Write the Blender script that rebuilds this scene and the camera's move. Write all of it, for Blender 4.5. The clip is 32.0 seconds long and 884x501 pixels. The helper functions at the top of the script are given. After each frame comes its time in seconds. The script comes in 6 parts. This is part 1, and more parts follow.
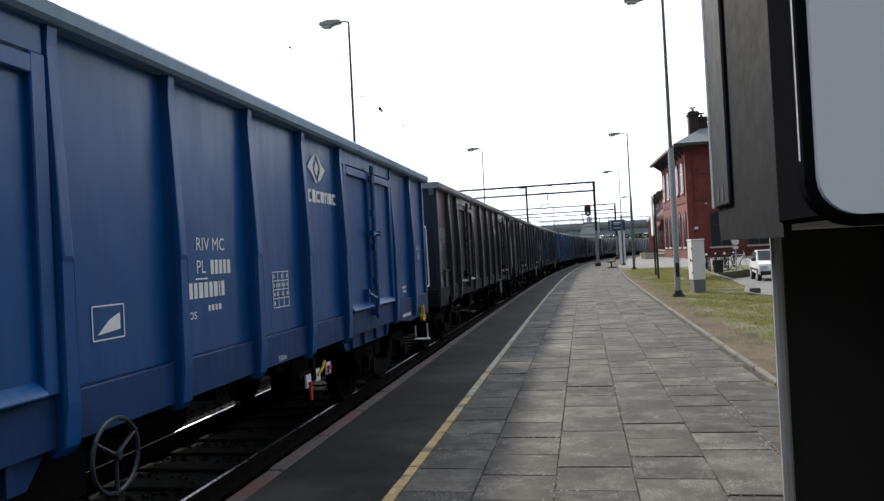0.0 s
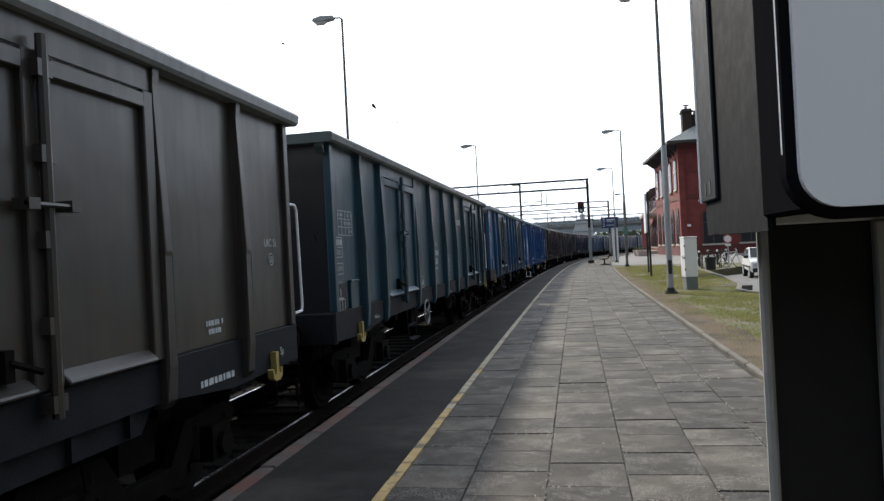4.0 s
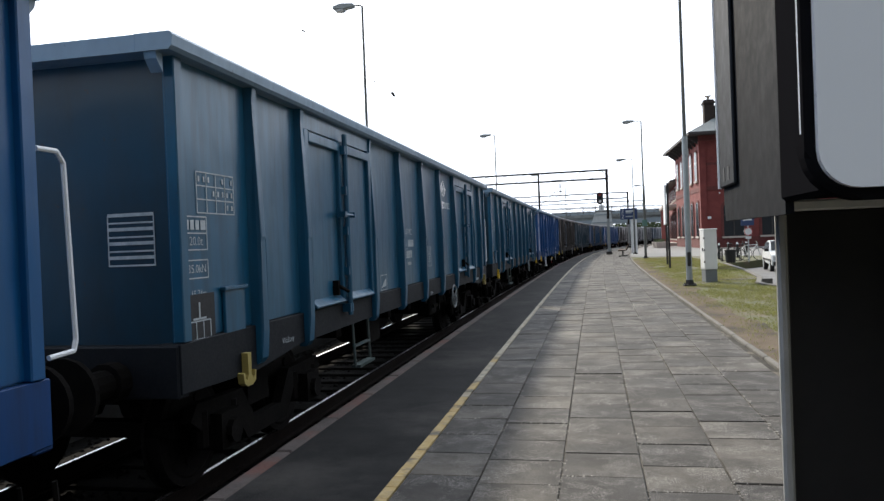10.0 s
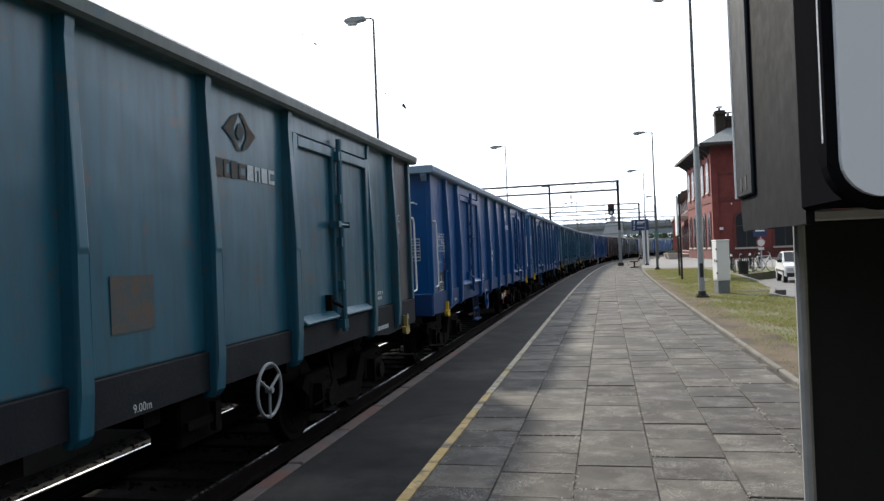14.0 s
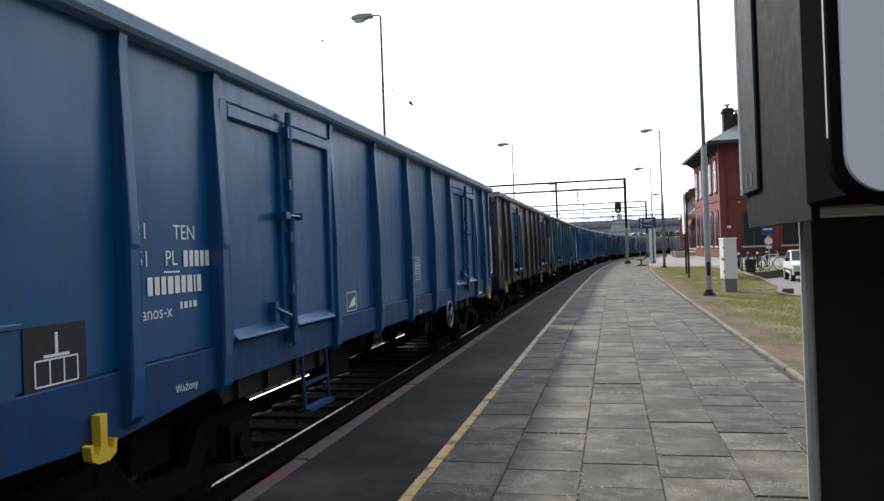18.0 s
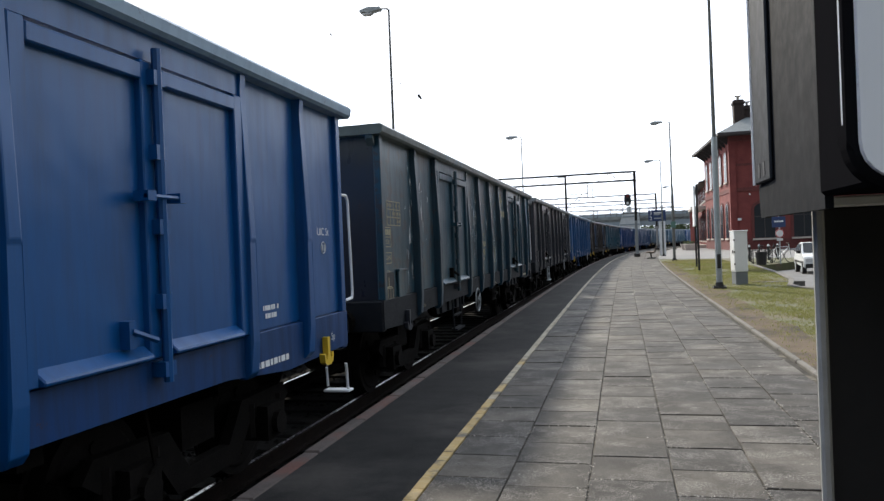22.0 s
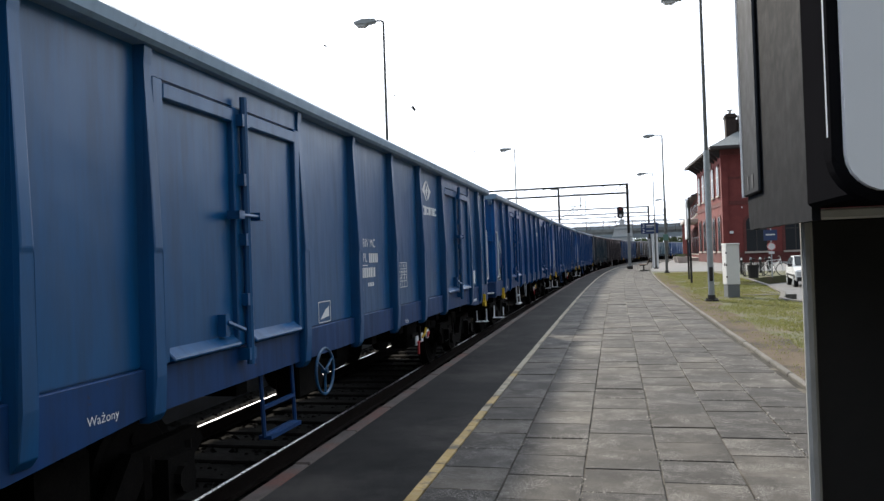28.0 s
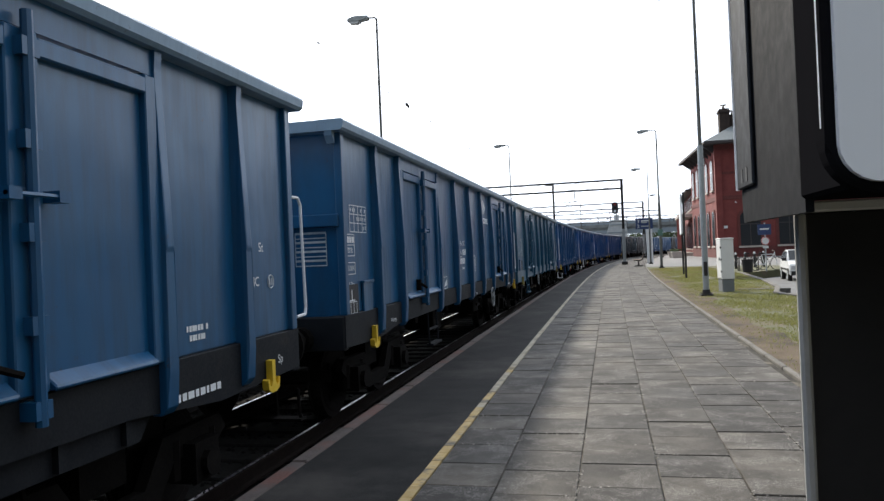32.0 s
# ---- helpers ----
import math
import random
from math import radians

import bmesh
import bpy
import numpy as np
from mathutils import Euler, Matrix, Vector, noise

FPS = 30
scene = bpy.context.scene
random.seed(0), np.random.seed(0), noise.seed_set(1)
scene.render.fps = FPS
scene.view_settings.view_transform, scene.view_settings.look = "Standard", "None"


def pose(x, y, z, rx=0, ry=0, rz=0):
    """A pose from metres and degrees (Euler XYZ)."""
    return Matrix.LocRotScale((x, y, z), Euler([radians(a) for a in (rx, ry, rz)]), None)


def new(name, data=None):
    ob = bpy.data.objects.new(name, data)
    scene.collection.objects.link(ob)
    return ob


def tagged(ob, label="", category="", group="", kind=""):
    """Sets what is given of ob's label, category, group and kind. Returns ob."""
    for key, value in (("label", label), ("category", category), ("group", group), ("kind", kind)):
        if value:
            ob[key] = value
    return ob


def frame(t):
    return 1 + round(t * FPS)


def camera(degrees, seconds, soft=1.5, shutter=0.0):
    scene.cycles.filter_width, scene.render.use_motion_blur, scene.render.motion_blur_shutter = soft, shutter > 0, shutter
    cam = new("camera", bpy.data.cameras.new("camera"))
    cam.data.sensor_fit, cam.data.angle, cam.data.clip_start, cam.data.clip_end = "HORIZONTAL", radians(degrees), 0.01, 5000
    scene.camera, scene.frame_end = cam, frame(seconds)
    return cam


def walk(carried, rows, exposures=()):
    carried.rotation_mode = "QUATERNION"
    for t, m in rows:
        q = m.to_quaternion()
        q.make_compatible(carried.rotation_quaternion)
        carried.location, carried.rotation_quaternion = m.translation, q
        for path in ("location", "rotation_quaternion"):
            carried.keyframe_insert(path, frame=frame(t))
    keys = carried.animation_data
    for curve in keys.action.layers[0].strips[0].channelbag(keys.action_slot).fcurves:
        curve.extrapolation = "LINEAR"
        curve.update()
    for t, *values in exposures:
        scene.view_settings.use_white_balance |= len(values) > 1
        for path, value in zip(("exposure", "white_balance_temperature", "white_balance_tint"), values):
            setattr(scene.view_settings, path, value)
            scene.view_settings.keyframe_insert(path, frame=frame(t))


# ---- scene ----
# ---- camera and its way ----
cam = camera(61.8, 32.0, soft=1.4)
# seconds, x, y, z, yaw, pitch, roll
PATH = [
    (0, -0.0036, 0.0000, 1.4778, 10.757, 0.472, 2.970),
    (0.5, -0.0039, 0.0000, 1.4765, 10.524, 0.348, 2.833),
    (1, -0.0050, 0.0000, 1.4767, 10.830, 0.043, 2.857),
    (1.5, -0.0046, 0.0000, 1.4756, 10.774, -0.003, 3.129),
    (2, -0.0024, 0.0000, 1.4760, 10.295, 0.474, 2.955),
    (2.5, -0.0000, 0.0000, 1.4762, 10.067, 0.697, 3.051),
    (3, 0.0010, 0.0000, 1.4756, 9.649, 0.520, 3.293),
    (3.5, 0.0010, 0.0000, 1.4755, 10.183, 0.227, 3.099),
    (5.5, 0.0064, 0.0000, 1.4721, 10.073, 0.256, 2.392),
    (6, 0.0028, 0.0000, 1.4730, 10.316, 0.370, 2.112),
    (6.5, 0.0024, 0.0000, 1.4715, 10.065, -0.033, 2.195),
    (7, 0.0027, 0.0000, 1.4720, 10.474, 0.148, 2.338),
    (7.5, 0.0056, 0.0000, 1.4710, 11.154, 0.118, 2.531),
    (8, 0.0067, 0.0000, 1.4690, 10.501, -0.565, 2.403),
    (8.5, 0.0079, 0.0000, 1.4692, 10.753, -0.335, 2.927),
    (9, 0.0055, 0.0000, 1.4699, 10.614, -0.468, 2.757),
    (9.5, 0.0066, 0.0000, 1.4695, 11.050, -0.413, 2.734),
    (10, 0.0043, 0.0000, 1.4673, 11.620, -0.547, 2.214),
    (10.5, 0.0037, 0.0000, 1.4661, 11.511, -0.498, 2.503),
    (11, 0.0045, 0.0000, 1.4657, 11.830, -0.485, 2.495),
    (11.5, 0.0043, 0.0000, 1.4675, 11.653, -0.334, 2.460),
    (12, 0.0029, 0.0000, 1.4654, 11.843, -0.554, 2.529),
    (12.5, 0.0058, 0.0000, 1.4653, 11.789, -0.424, 2.335),
    (13, 0.0057, 0.0000, 1.4647, 12.023, -0.355, 2.599),
    (13.5, 0.0031, 0.0000, 1.4654, 12.051, 0.110, 2.121),
    (14, -0.0009, 0.0000, 1.4668, 12.458, 0.374, 2.280),
    (14.5, -0.0007, 0.0000, 1.4661, 12.359, 0.294, 2.158),
    (16.5, -0.0045, 0.0000, 1.4659, 13.464, -0.122, 2.118),
    (17, -0.0033, 0.0000, 1.4643, 13.064, -0.242, 1.782),
    (17.5, -0.0004, 0.0000, 1.4653, 12.950, -0.005, 2.036),
    (18, 0.0011, 0.0000, 1.4648, 12.954, 0.187, 2.064),
    (18.5, 0.0005, 0.0000, 1.4648, 12.834, 0.010, 1.994),
    (19, 0.0003, 0.0000, 1.4650, 12.821, 0.290, 1.808),
    (19.5, -0.0005, 0.0000, 1.4659, 13.339, 0.561, 2.385),
    (20, -0.0005, 0.0000, 1.4648, 13.537, 0.626, 2.471),
    (20.5, 0.0004, 0.0000, 1.4649, 13.677, 0.518, 2.678),
    (21, 0.0024, 0.0000, 1.4643, 13.572, 0.435, 2.547),
    (21.5, 0.0014, 0.0000, 1.4635, 13.912, 0.046, 2.505),
    (22, -0.0005, 0.0000, 1.4625, 13.663, -0.284, 2.270),
    (22.5, -0.0008, 0.0000, 1.4619, 13.639, -0.016, 2.362),
    (23, 0.0019, 0.0000, 1.4634, 14.102, 0.348, 2.286),
    (23.5, 0.0031, 0.0000, 1.4639, 14.187, 0.553, 2.393),
    (24, 0.0037, 0.0000, 1.4633, 14.132, 0.429, 2.336),
    (24.5, 0.0038, 0.0000, 1.4647, 13.980, 0.828, 2.036),
    (26.5, 0.0045, 0.0000, 1.4632, 13.916, 0.975, 2.061),
    (27, 0.0032, 0.0000, 1.4647, 13.847, 1.259, 1.869),
    (27.5, 0.0020, 0.0000, 1.4619, 13.518, 0.731, 1.853),
    (28, 0.0024, 0.0000, 1.4611, 13.132, 0.578, 1.957),
    (28.5, 0.0010, 0.0000, 1.4591, 13.156, 0.354, 1.912),
    (29, -0.0010, 0.0000, 1.4583, 13.344, 0.265, 1.908),
    (29.5, 0.0012, 0.0000, 1.4577, 12.477, 0.180, 1.770),
    (30, -0.0000, 0.0000, 1.4582, 12.747, 0.317, 2.072),
    (30.5, -0.0008, 0.0000, 1.4581, 12.639, 0.223, 2.043),
    (31, 0.0008, 0.0000, 1.4593, 13.084, 0.622, 2.275),
    (31.5, 0.0018, 0.0000, 1.4593, 12.822, 0.509, 2.334),
    (32, 0.0023, 0.0000, 1.4593, 12.753, 0.327, 2.415),
]
walk(cam, [(t, pose(x, y, z, 90 + p, r, w)) for t, x, y, z, w, p, r in PATH],
     exposures=[(0, -0.14), (6.8, -0.14), (7.8, 0.06), (32, 0.06)])

# ---- sky, sun, exposure ----
SUN_EL, SUN_AZ = radians(33.3), radians(-28)   # the azimuth is counted from +y towards +x
world = bpy.data.worlds.new("sky")
scene.world = world
world.use_nodes = True
nt = world.node_tree
nt.nodes.clear()
sky = nt.nodes.new("ShaderNodeTexSky")
sky.sky_type = "NISHITA"
sky.sun_disc = False
sky.sun_elevation, sky.sun_rotation = SUN_EL, SUN_AZ
sky.air_density, sky.dust_density, sky.ozone_density = 1.0, 4.0, 1.0
haze = nt.nodes.new("ShaderNodeMix")
haze.data_type = "RGBA"
haze.inputs[0].default_value = 0.88           # a closed veil of bright cloud
bg = nt.nodes.new("ShaderNodeBackground")
bg.inputs[1].default_value = 0.119
out = nt.nodes.new("ShaderNodeOutputWorld")
# the veil is brighter towards the sun and greyer away from it
view = nt.nodes.new("ShaderNodeTexCoord")
towards = nt.nodes.new("ShaderNodeVectorMath")
towards.operation = "DOT_PRODUCT"
towards.inputs[1].default_value = (math.sin(SUN_AZ) * math.cos(SUN_EL), math.cos(SUN_AZ) * math.cos(SUN_EL), math.sin(SUN_EL))
nt.links.new(view.outputs["Generated"], towards.inputs[0])
glow = nt.nodes.new("ShaderNodeMapRange")
glow.inputs[1].default_value, glow.inputs[2].default_value = -0.6, 1.0
glow.inputs[3].default_value, glow.inputs[4].default_value = 0.10, 1.75
nt.links.new(towards.outputs["Value"], glow.inputs[0])
veil = nt.nodes.new("ShaderNodeVectorMath")
veil.operation = "SCALE"
veil.inputs[0].default_value = (9.7, 10.6, 12.0)
nt.links.new(glow.outputs[0], veil.inputs["Scale"])
nt.links.new(veil.outputs[0], haze.inputs[7])
nt.links.new(sky.outputs[0], haze.inputs[6])
nt.links.new(haze.outputs[2], bg.inputs[0])
nt.links.new(bg.outputs[0], out.inputs[0])
sun = new("sun", bpy.data.lights.new("sun", "SUN"))
sun.data.energy, sun.data.angle, sun.data.color = 5.0, radians(2.6), (1.0, 0.91, 0.77)
sun_dir = Vector((math.sin(SUN_AZ) * math.cos(SUN_EL), math.cos(SUN_AZ) * math.cos(SUN_EL), math.sin(SUN_EL)))
sun.rotation_mode = "QUATERNION"
sun.rotation_quaternion = sun_dir.to_track_quat("Z", "Y")


# ---- materials ----
def node_mat(name):
    m = bpy.data.materials.new(name)
    m.use_nodes = True
    t = m.node_tree
    b = t.nodes["Principled BSDF"]
    return m, t, b


def mix_node(t, fac, a, b, blend="MIX"):
    n = t.nodes.new("ShaderNodeMix")
    n.data_type, n.blend_type = "RGBA", blend
    for sock, v in ((n.inputs[0], fac), (n.inputs[6], a), (n.inputs[7], b)):
        if isinstance(v, (int, float)):
            sock.default_value = v
        elif isinstance(v, tuple):
            sock.default_value = (*v[:3], 1)
        else:
            t.links.new(v, sock)
    return n.outputs[2]


def noise_node(t, scale, detail=4, rough=0.6, vec=None, stretch=None, seed=True):
    co = t.nodes.new("ShaderNodeTexCoord")
    mp = t.nodes.new("ShaderNodeMapping")
    t.links.new(co.outputs["Object"], mp.inputs[0])
    if stretch:
        mp.inputs["Scale"].default_value = stretch
    if seed:
        oi = t.nodes.new("ShaderNodeObjectInfo")
        mul = t.nodes.new("ShaderNodeMath")
        mul.operation = "MULTIPLY"
        mul.inputs[1].default_value = 57.0
        t.links.new(oi.outputs["Random"], mul.inputs[0])
        cx = t.nodes.new("ShaderNodeCombineXYZ")
        for i in range(3):
            t.links.new(mul.outputs[0], cx.inputs[i])
        t.links.new(cx.outputs[0], mp.inputs["Location"])
    n = t.nodes.new("ShaderNodeTexNoise")
    n.inputs["Scale"].default_value, n.inputs["Detail"].default_value = scale, detail
    n.inputs["Roughness"].default_value = rough
    t.links.new(mp.outputs[0], n.inputs["Vector"])
    return n.outputs["Fac"]


def ramp(t, fac, lo, hi, a=0.0, b=1.0):
    r = t.nodes.new("ShaderNodeMapRange")
    r.inputs[1].default_value, r.inputs[2].default_value = lo, hi
    r.inputs[3].default_value, r.inputs[4].default_value = a, b
    t.links.new(fac, r.inputs[0])
    return r.outputs[0]


def bump(t, b, height, strength, dist=0.01):
    n = t.nodes.new("ShaderNodeBump")
    n.inputs["Strength"].default_value, n.inputs["Distance"].default_value = strength, dist
    t.links.new(height, n.inputs["Height"])
    t.links.new(n.outputs[0], b.inputs["Normal"])


def rough_mat(name, col, col2, scale=6, rough=0.85, metal=0.0, bumps=0.3, stain=None, stain_amt=(0.6, 0.75), obj_var=0.0, bscale=60, stretch=None, spec=0.4):
    """Two-scale mottled surface with fine relief and optional stains."""
    m, t, b = node_mat(name)
    f1 = noise_node(t, scale, 5, 0.65, stretch=stretch)
    c = mix_node(t, ramp(t, f1, 0.3, 0.7), col, col2)
    if obj_var:
        oi = t.nodes.new("ShaderNodeObjectInfo")
        v = ramp(t, oi.outputs["Random"], 0, 1, 1 - obj_var, 1 + obj_var)
        hs = t.nodes.new("ShaderNodeHueSaturation")
        t.links.new(v, hs.inputs["Value"])
        t.links.new(c, hs.inputs["Color"])
        c = hs.outputs[0]
    if stain:
        f2 = noise_node(t, scale * 0.35, 6, 0.7)
        c = mix_node(t, ramp(t, f2, *stain_amt), c, stain)
    t.links.new(c, b.inputs["Base Color"])
    f3 = noise_node(t, bscale, 3, 0.6)
    t.links.new(ramp(t, f3, 0.3, 0.7, max(rough - 0.08, 0.05), min(rough + 0.1, 1)), b.inputs["Roughness"])
    b.inputs["Metallic"].default_value = metal
    b.inputs["Specular IOR Level"].default_value = spec
    if bumps:
        bump(t, b, f3, bumps, 0.004)
    return m


def paint_mat(name, col, dust, rust=(0.06, 0.028, 0.016), wear=0.35, dirt=0.35, rough=0.32, rscale=9.0, rlim=0.0, coat=0.22, spec=0.5):
    """Old wagon paint: faded patches, vertical dirt runs, rust spots."""
    m, t, b = node_mat(name)
    fade = noise_node(t, 0.9, 4, 0.6)
    c = mix_node(t, ramp(t, fade, 0.35, 0.75, 0.0, wear), col, dust)
    runs = noise_node(t, 3.0, 5, 0.65, stretch=(1.0, 3.2, 0.35))
    c = mix_node(t, ramp(t, runs, 0.42, 0.78, 0.0, dirt), c, (0.018, 0.018, 0.02))
    spots = noise_node(t, rscale, 6, 0.75)
    lim = rlim or 0.74 - 0.22 * wear
    c = mix_node(t, ramp(t, spots, lim, lim + 0.06, 0.0, 0.35 + 0.5 * wear), c, rust)
    grain = noise_node(t, 90, 2, 0.5)
    c = mix_node(t, ramp(t, grain, 0.3, 0.7, 0.0, 0.08), c, dust)
    t.links.new(c, b.inputs["Base Color"])
    t.links.new(ramp(t, runs, 0.3, 0.7, rough - 0.04, rough + 0.10), b.inputs["Roughness"])
    b.inputs["Specular IOR Level"].default_value = spec
    b.inputs["Coat Weight"].default_value, b.inputs["Coat Roughness"].default_value = coat, 0.2
    dent = noise_node(t, 1.7, 2, 0.45)
    relief = t.nodes.new("ShaderNodeMath")
    relief.operation = "MULTIPLY_ADD"
    t.links.new(spots, relief.inputs[0])
    relief.inputs[1].default_value = 0.012
    t.links.new(dent, relief.inputs[2])
    bump(t, b, relief.outputs[0], 0.6, 0.03)
    return m


def plain_mat(name, col, rough=0.5, metal=0.0, emit=0.0, spec=0.5):
    m, t, b = node_mat(name)
    f = noise_node(t, 25, 4, 0.6)
    t.links.new(mix_node(t, ramp(t, f, 0.3, 0.7, 0, 0.25), col, tuple(x * 0.7 for x in col)), b.inputs["Base Color"])
    t.links.new(ramp(t, f, 0.3, 0.7, rough, min(1, rough + 0.12)), b.inputs["Roughness"])
    b.inputs["Metallic"].default_value = metal
    b.inputs["Specular IOR Level"].default_value = spec
    if emit:
        b.inputs["Emission Color"].default_value = (*col, 1)
        b.inputs["Emission Strength"].default_value = emit
    return m


def slab_mat(name):
    """Cast paving slab: each one its own tone, washed-out patches with bare grit, grimy corners."""
    m, t, b = node_mat(name)
    oi = t.nodes.new("ShaderNodeObjectInfo")
    geo = t.nodes.new("ShaderNodeNewGeometry")
    add = t.nodes.new("ShaderNodeMath")
    add.operation = "ADD"
    t.links.new(oi.outputs["Random"], add.inputs[0])
    t.links.new(geo.outputs["Random Per Island"], add.inputs[1])
    fr = t.nodes.new("ShaderNodeMath")
    fr.operation = "FRACT"
    t.links.new(add.outputs[0], fr.inputs[0])
    c = mix_node(t, ramp(t, fr.outputs[0], 0.0, 1.0), (0.025, 0.0222, 0.0192), (0.098, 0.085, 0.068))
    blot = noise_node(t, 2.2, 5, 0.65)
    c = mix_node(t, ramp(t, blot, 0.38, 0.62, 0.0, 0.7), c, (0.036, 0.033, 0.0305))
    spread = t.nodes.new("ShaderNodeTexNoise")
    spread.inputs["Scale"].default_value, spread.inputs["Detail"].default_value, spread.inputs["Roughness"].default_value = 0.75, 6, 0.62
    t.links.new(geo.outputs["Position"], spread.inputs["Vector"])
    c = mix_node(t, ramp(t, spread.outputs["Fac"], 0.44, 0.62, 0.0, 0.8), c, (0.029, 0.027, 0.025))
    c = mix_node(t, ramp(t, spread.outputs["Fac"], 0.30, 0.42, 0.45, 0.0), c, (0.18, 0.166, 0.145))
    grit = noise_node(t, 170, 2, 0.5)
    bare = noise_node(t, 3.1, 4, 0.7)
    mul = t.nodes.new("ShaderNodeMath")
    mul.operation = "MULTIPLY"
    t.links.new(ramp(t, grit, 0.52, 0.66), mul.inputs[0])
    t.links.new(ramp(t, bare, 0.48, 0.6, 0.1, 0.75), mul.inputs[1])
    c = mix_node(t, mul.outputs[0], c, (0.34, 0.32, 0.29))
    pit = noise_node(t, 55, 3, 0.6)
    c = mix_node(t, ramp(t, pit, 0.56, 0.72, 0.0, 0.6), c, (0.028, 0.026, 0.024))
    t.links.new(c, b.inputs["Base Color"])
    t.links.new(ramp(t, blot, 0.3, 0.7, 0.62, 0.84), b.inputs["Roughness"])
    b.inputs["Specular IOR Level"].default_value = 0.16
    bump(t, b, grit, 0.5, 0.004)
    return m


BLUE = paint_mat("blue_paint", (0.002, 0.078, 0.225), (0.009, 0.11, 0.27), wear=0.25, dirt=0.38)
BLUE_B = paint_mat("blue_paint_bright", (0.0008, 0.073, 0.25), (0.002, 0.102, 0.305), wear=0.25, dirt=0.35, coat=0.2, spec=0.42)
BLUE_D = paint_mat("blue_paint_dull", (0.004, 0.079, 0.198), (0.020, 0.118, 0.235), wear=0.45, dirt=0.45)
TEAL = paint_mat("teal_paint", (0.005, 0.088, 0.175), (0.022, 0.125, 0.21), wear=0.45, dirt=0.5)
RUST_TEAL = paint_mat("peeling_dark_teal", (0.013, 0.062, 0.095), (0.04, 0.07, 0.085), rust=(0.05, 0.028, 0.022), wear=0.7, dirt=0.65, rscale=4.0, rlim=0.52)
TEAL_D = paint_mat("dark_teal_paint", (0.013, 0.060, 0.095), (0.042, 0.074, 0.096), wear=0.6, dirt=0.5, rscale=5.0)
TEAL_DEEP = paint_mat("deep_teal_paint", (0.007, 0.042, 0.075), (0.02, 0.052, 0.075), wear=0.5, dirt=0.6)
RUSTY = paint_mat("rust_patched_teal", (0.006, 0.092, 0.15), (0.028, 0.105, 0.14), rust=(0.105, 0.06, 0.04), wear=0.5, dirt=0.5, rscale=2.6, rlim=0.585)
GREY = paint_mat("weathered_grey_paint", (0.022, 0.028, 0.042), (0.046, 0.050, 0.062), rust=(0.08, 0.042, 0.026), wear=0.5, dirt=0.5, rscale=4.0, rlim=0.62)
GREYGREEN = paint_mat("weathered_green_grey", (0.07, 0.10, 0.102), (0.135, 0.145, 0.118), rust=(0.018, 0.085, 0.135), wear=0.6, dirt=0.45, rscale=1.7, rlim=0.56)
DARKGREY = paint_mat("dark_grey_paint", (0.020, 0.021, 0.026), (0.045, 0.042, 0.048), rust=(0.05, 0.026, 0.018), wear=0.6, dirt=0.5, rough=0.3)
BROWN = paint_mat("brown_grey_paint", (0.032, 0.029, 0.027), (0.06, 0.052, 0.045), wear=0.7, dirt=0.55, rough=0.35)
# dusty rims, their colour raised further for sky light caught along the top
RIM_BLUE = paint_mat("dusty_skylit_blue_rim", (0.19, 0.30, 0.42), (0.28, 0.37, 0.46), wear=0.5, dirt=0.2, rough=0.4)
RIM_GREY = paint_mat("dusty_skylit_grey_rim", (0.24, 0.26, 0.28), (0.33, 0.345, 0.355), wear=0.5, dirt=0.3, rough=0.5)
NAVY = paint_mat("dull_navy_paint", (0.010, 0.034, 0.075), (0.026, 0.05, 0.085), wear=0.5, dirt=0.5)
LIP_LIGHT = paint_mat("pale_grey_rim", (0.28, 0.34, 0.38), (0.38, 0.41, 0.42), wear=0.5, dirt=0.2, rough=0.6)
# underframe steel set near black, with the shade under the wagons in its colour
UNDER = rough_mat("shade_dark_steel", (0.004, 0.0036, 0.0033), (0.009, 0.0075, 0.0065), 5, 0.85, bumps=0.3, spec=0.08)
# body blue taken darker for the shade low on the wagon side, plus dirt
SOLE_BLUE = paint_mat("dirty_shaded_blue_sole", (0.003, 0.045, 0.17), (0.009, 0.045, 0.11), wear=0.5, dirt=0.6, rough=0.5, coat=0.05, spec=0.3)
SOLE = rough_mat("grimy_sole_bar", (0.006, 0.008, 0.012), (0.014, 0.016, 0.019), 3, 0.65, stain=(0.028, 0.022, 0.018), spec=0.2)
# wheels likewise: shade put into the base colour
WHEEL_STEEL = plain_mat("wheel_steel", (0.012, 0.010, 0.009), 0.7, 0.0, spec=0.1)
WHITE = plain_mat("white_marking", (0.82, 0.84, 0.86), 0.6)
WHITE_OLD = rough_mat("worn_white_marking", (0.58, 0.62, 0.64), (0.34, 0.39, 0.42), 14, 0.7, bumps=0)
OCHRE = rough_mat("faded_ochre_marking", (0.50, 0.45, 0.30), (0.30, 0.27, 0.19), 14, 0.8, bumps=0)
OLD_BROWN = rough_mat("rusted_orange_marking", (0.125, 0.08, 0.055), (0.05, 0.085, 0.10), 9, 0.85, bumps=0)
YELLOW_HOOK = plain_mat("yellow_hook_paint", (0.75, 0.50, 0.03), 0.5)
YELLOW_OLD = plain_mat("dull_yellow_paint", (0.36, 0.28, 0.08), 0.6)
RED = plain_mat("red_paint", (0.45, 0.03, 0.03), 0.5)
BLACKP = plain_mat("black_panel_paint", (0.015, 0.015, 0.018), 0.5)
WHEELRIM = plain_mat("handwheel_paint", (0.24, 0.26, 0.27), 0.5)
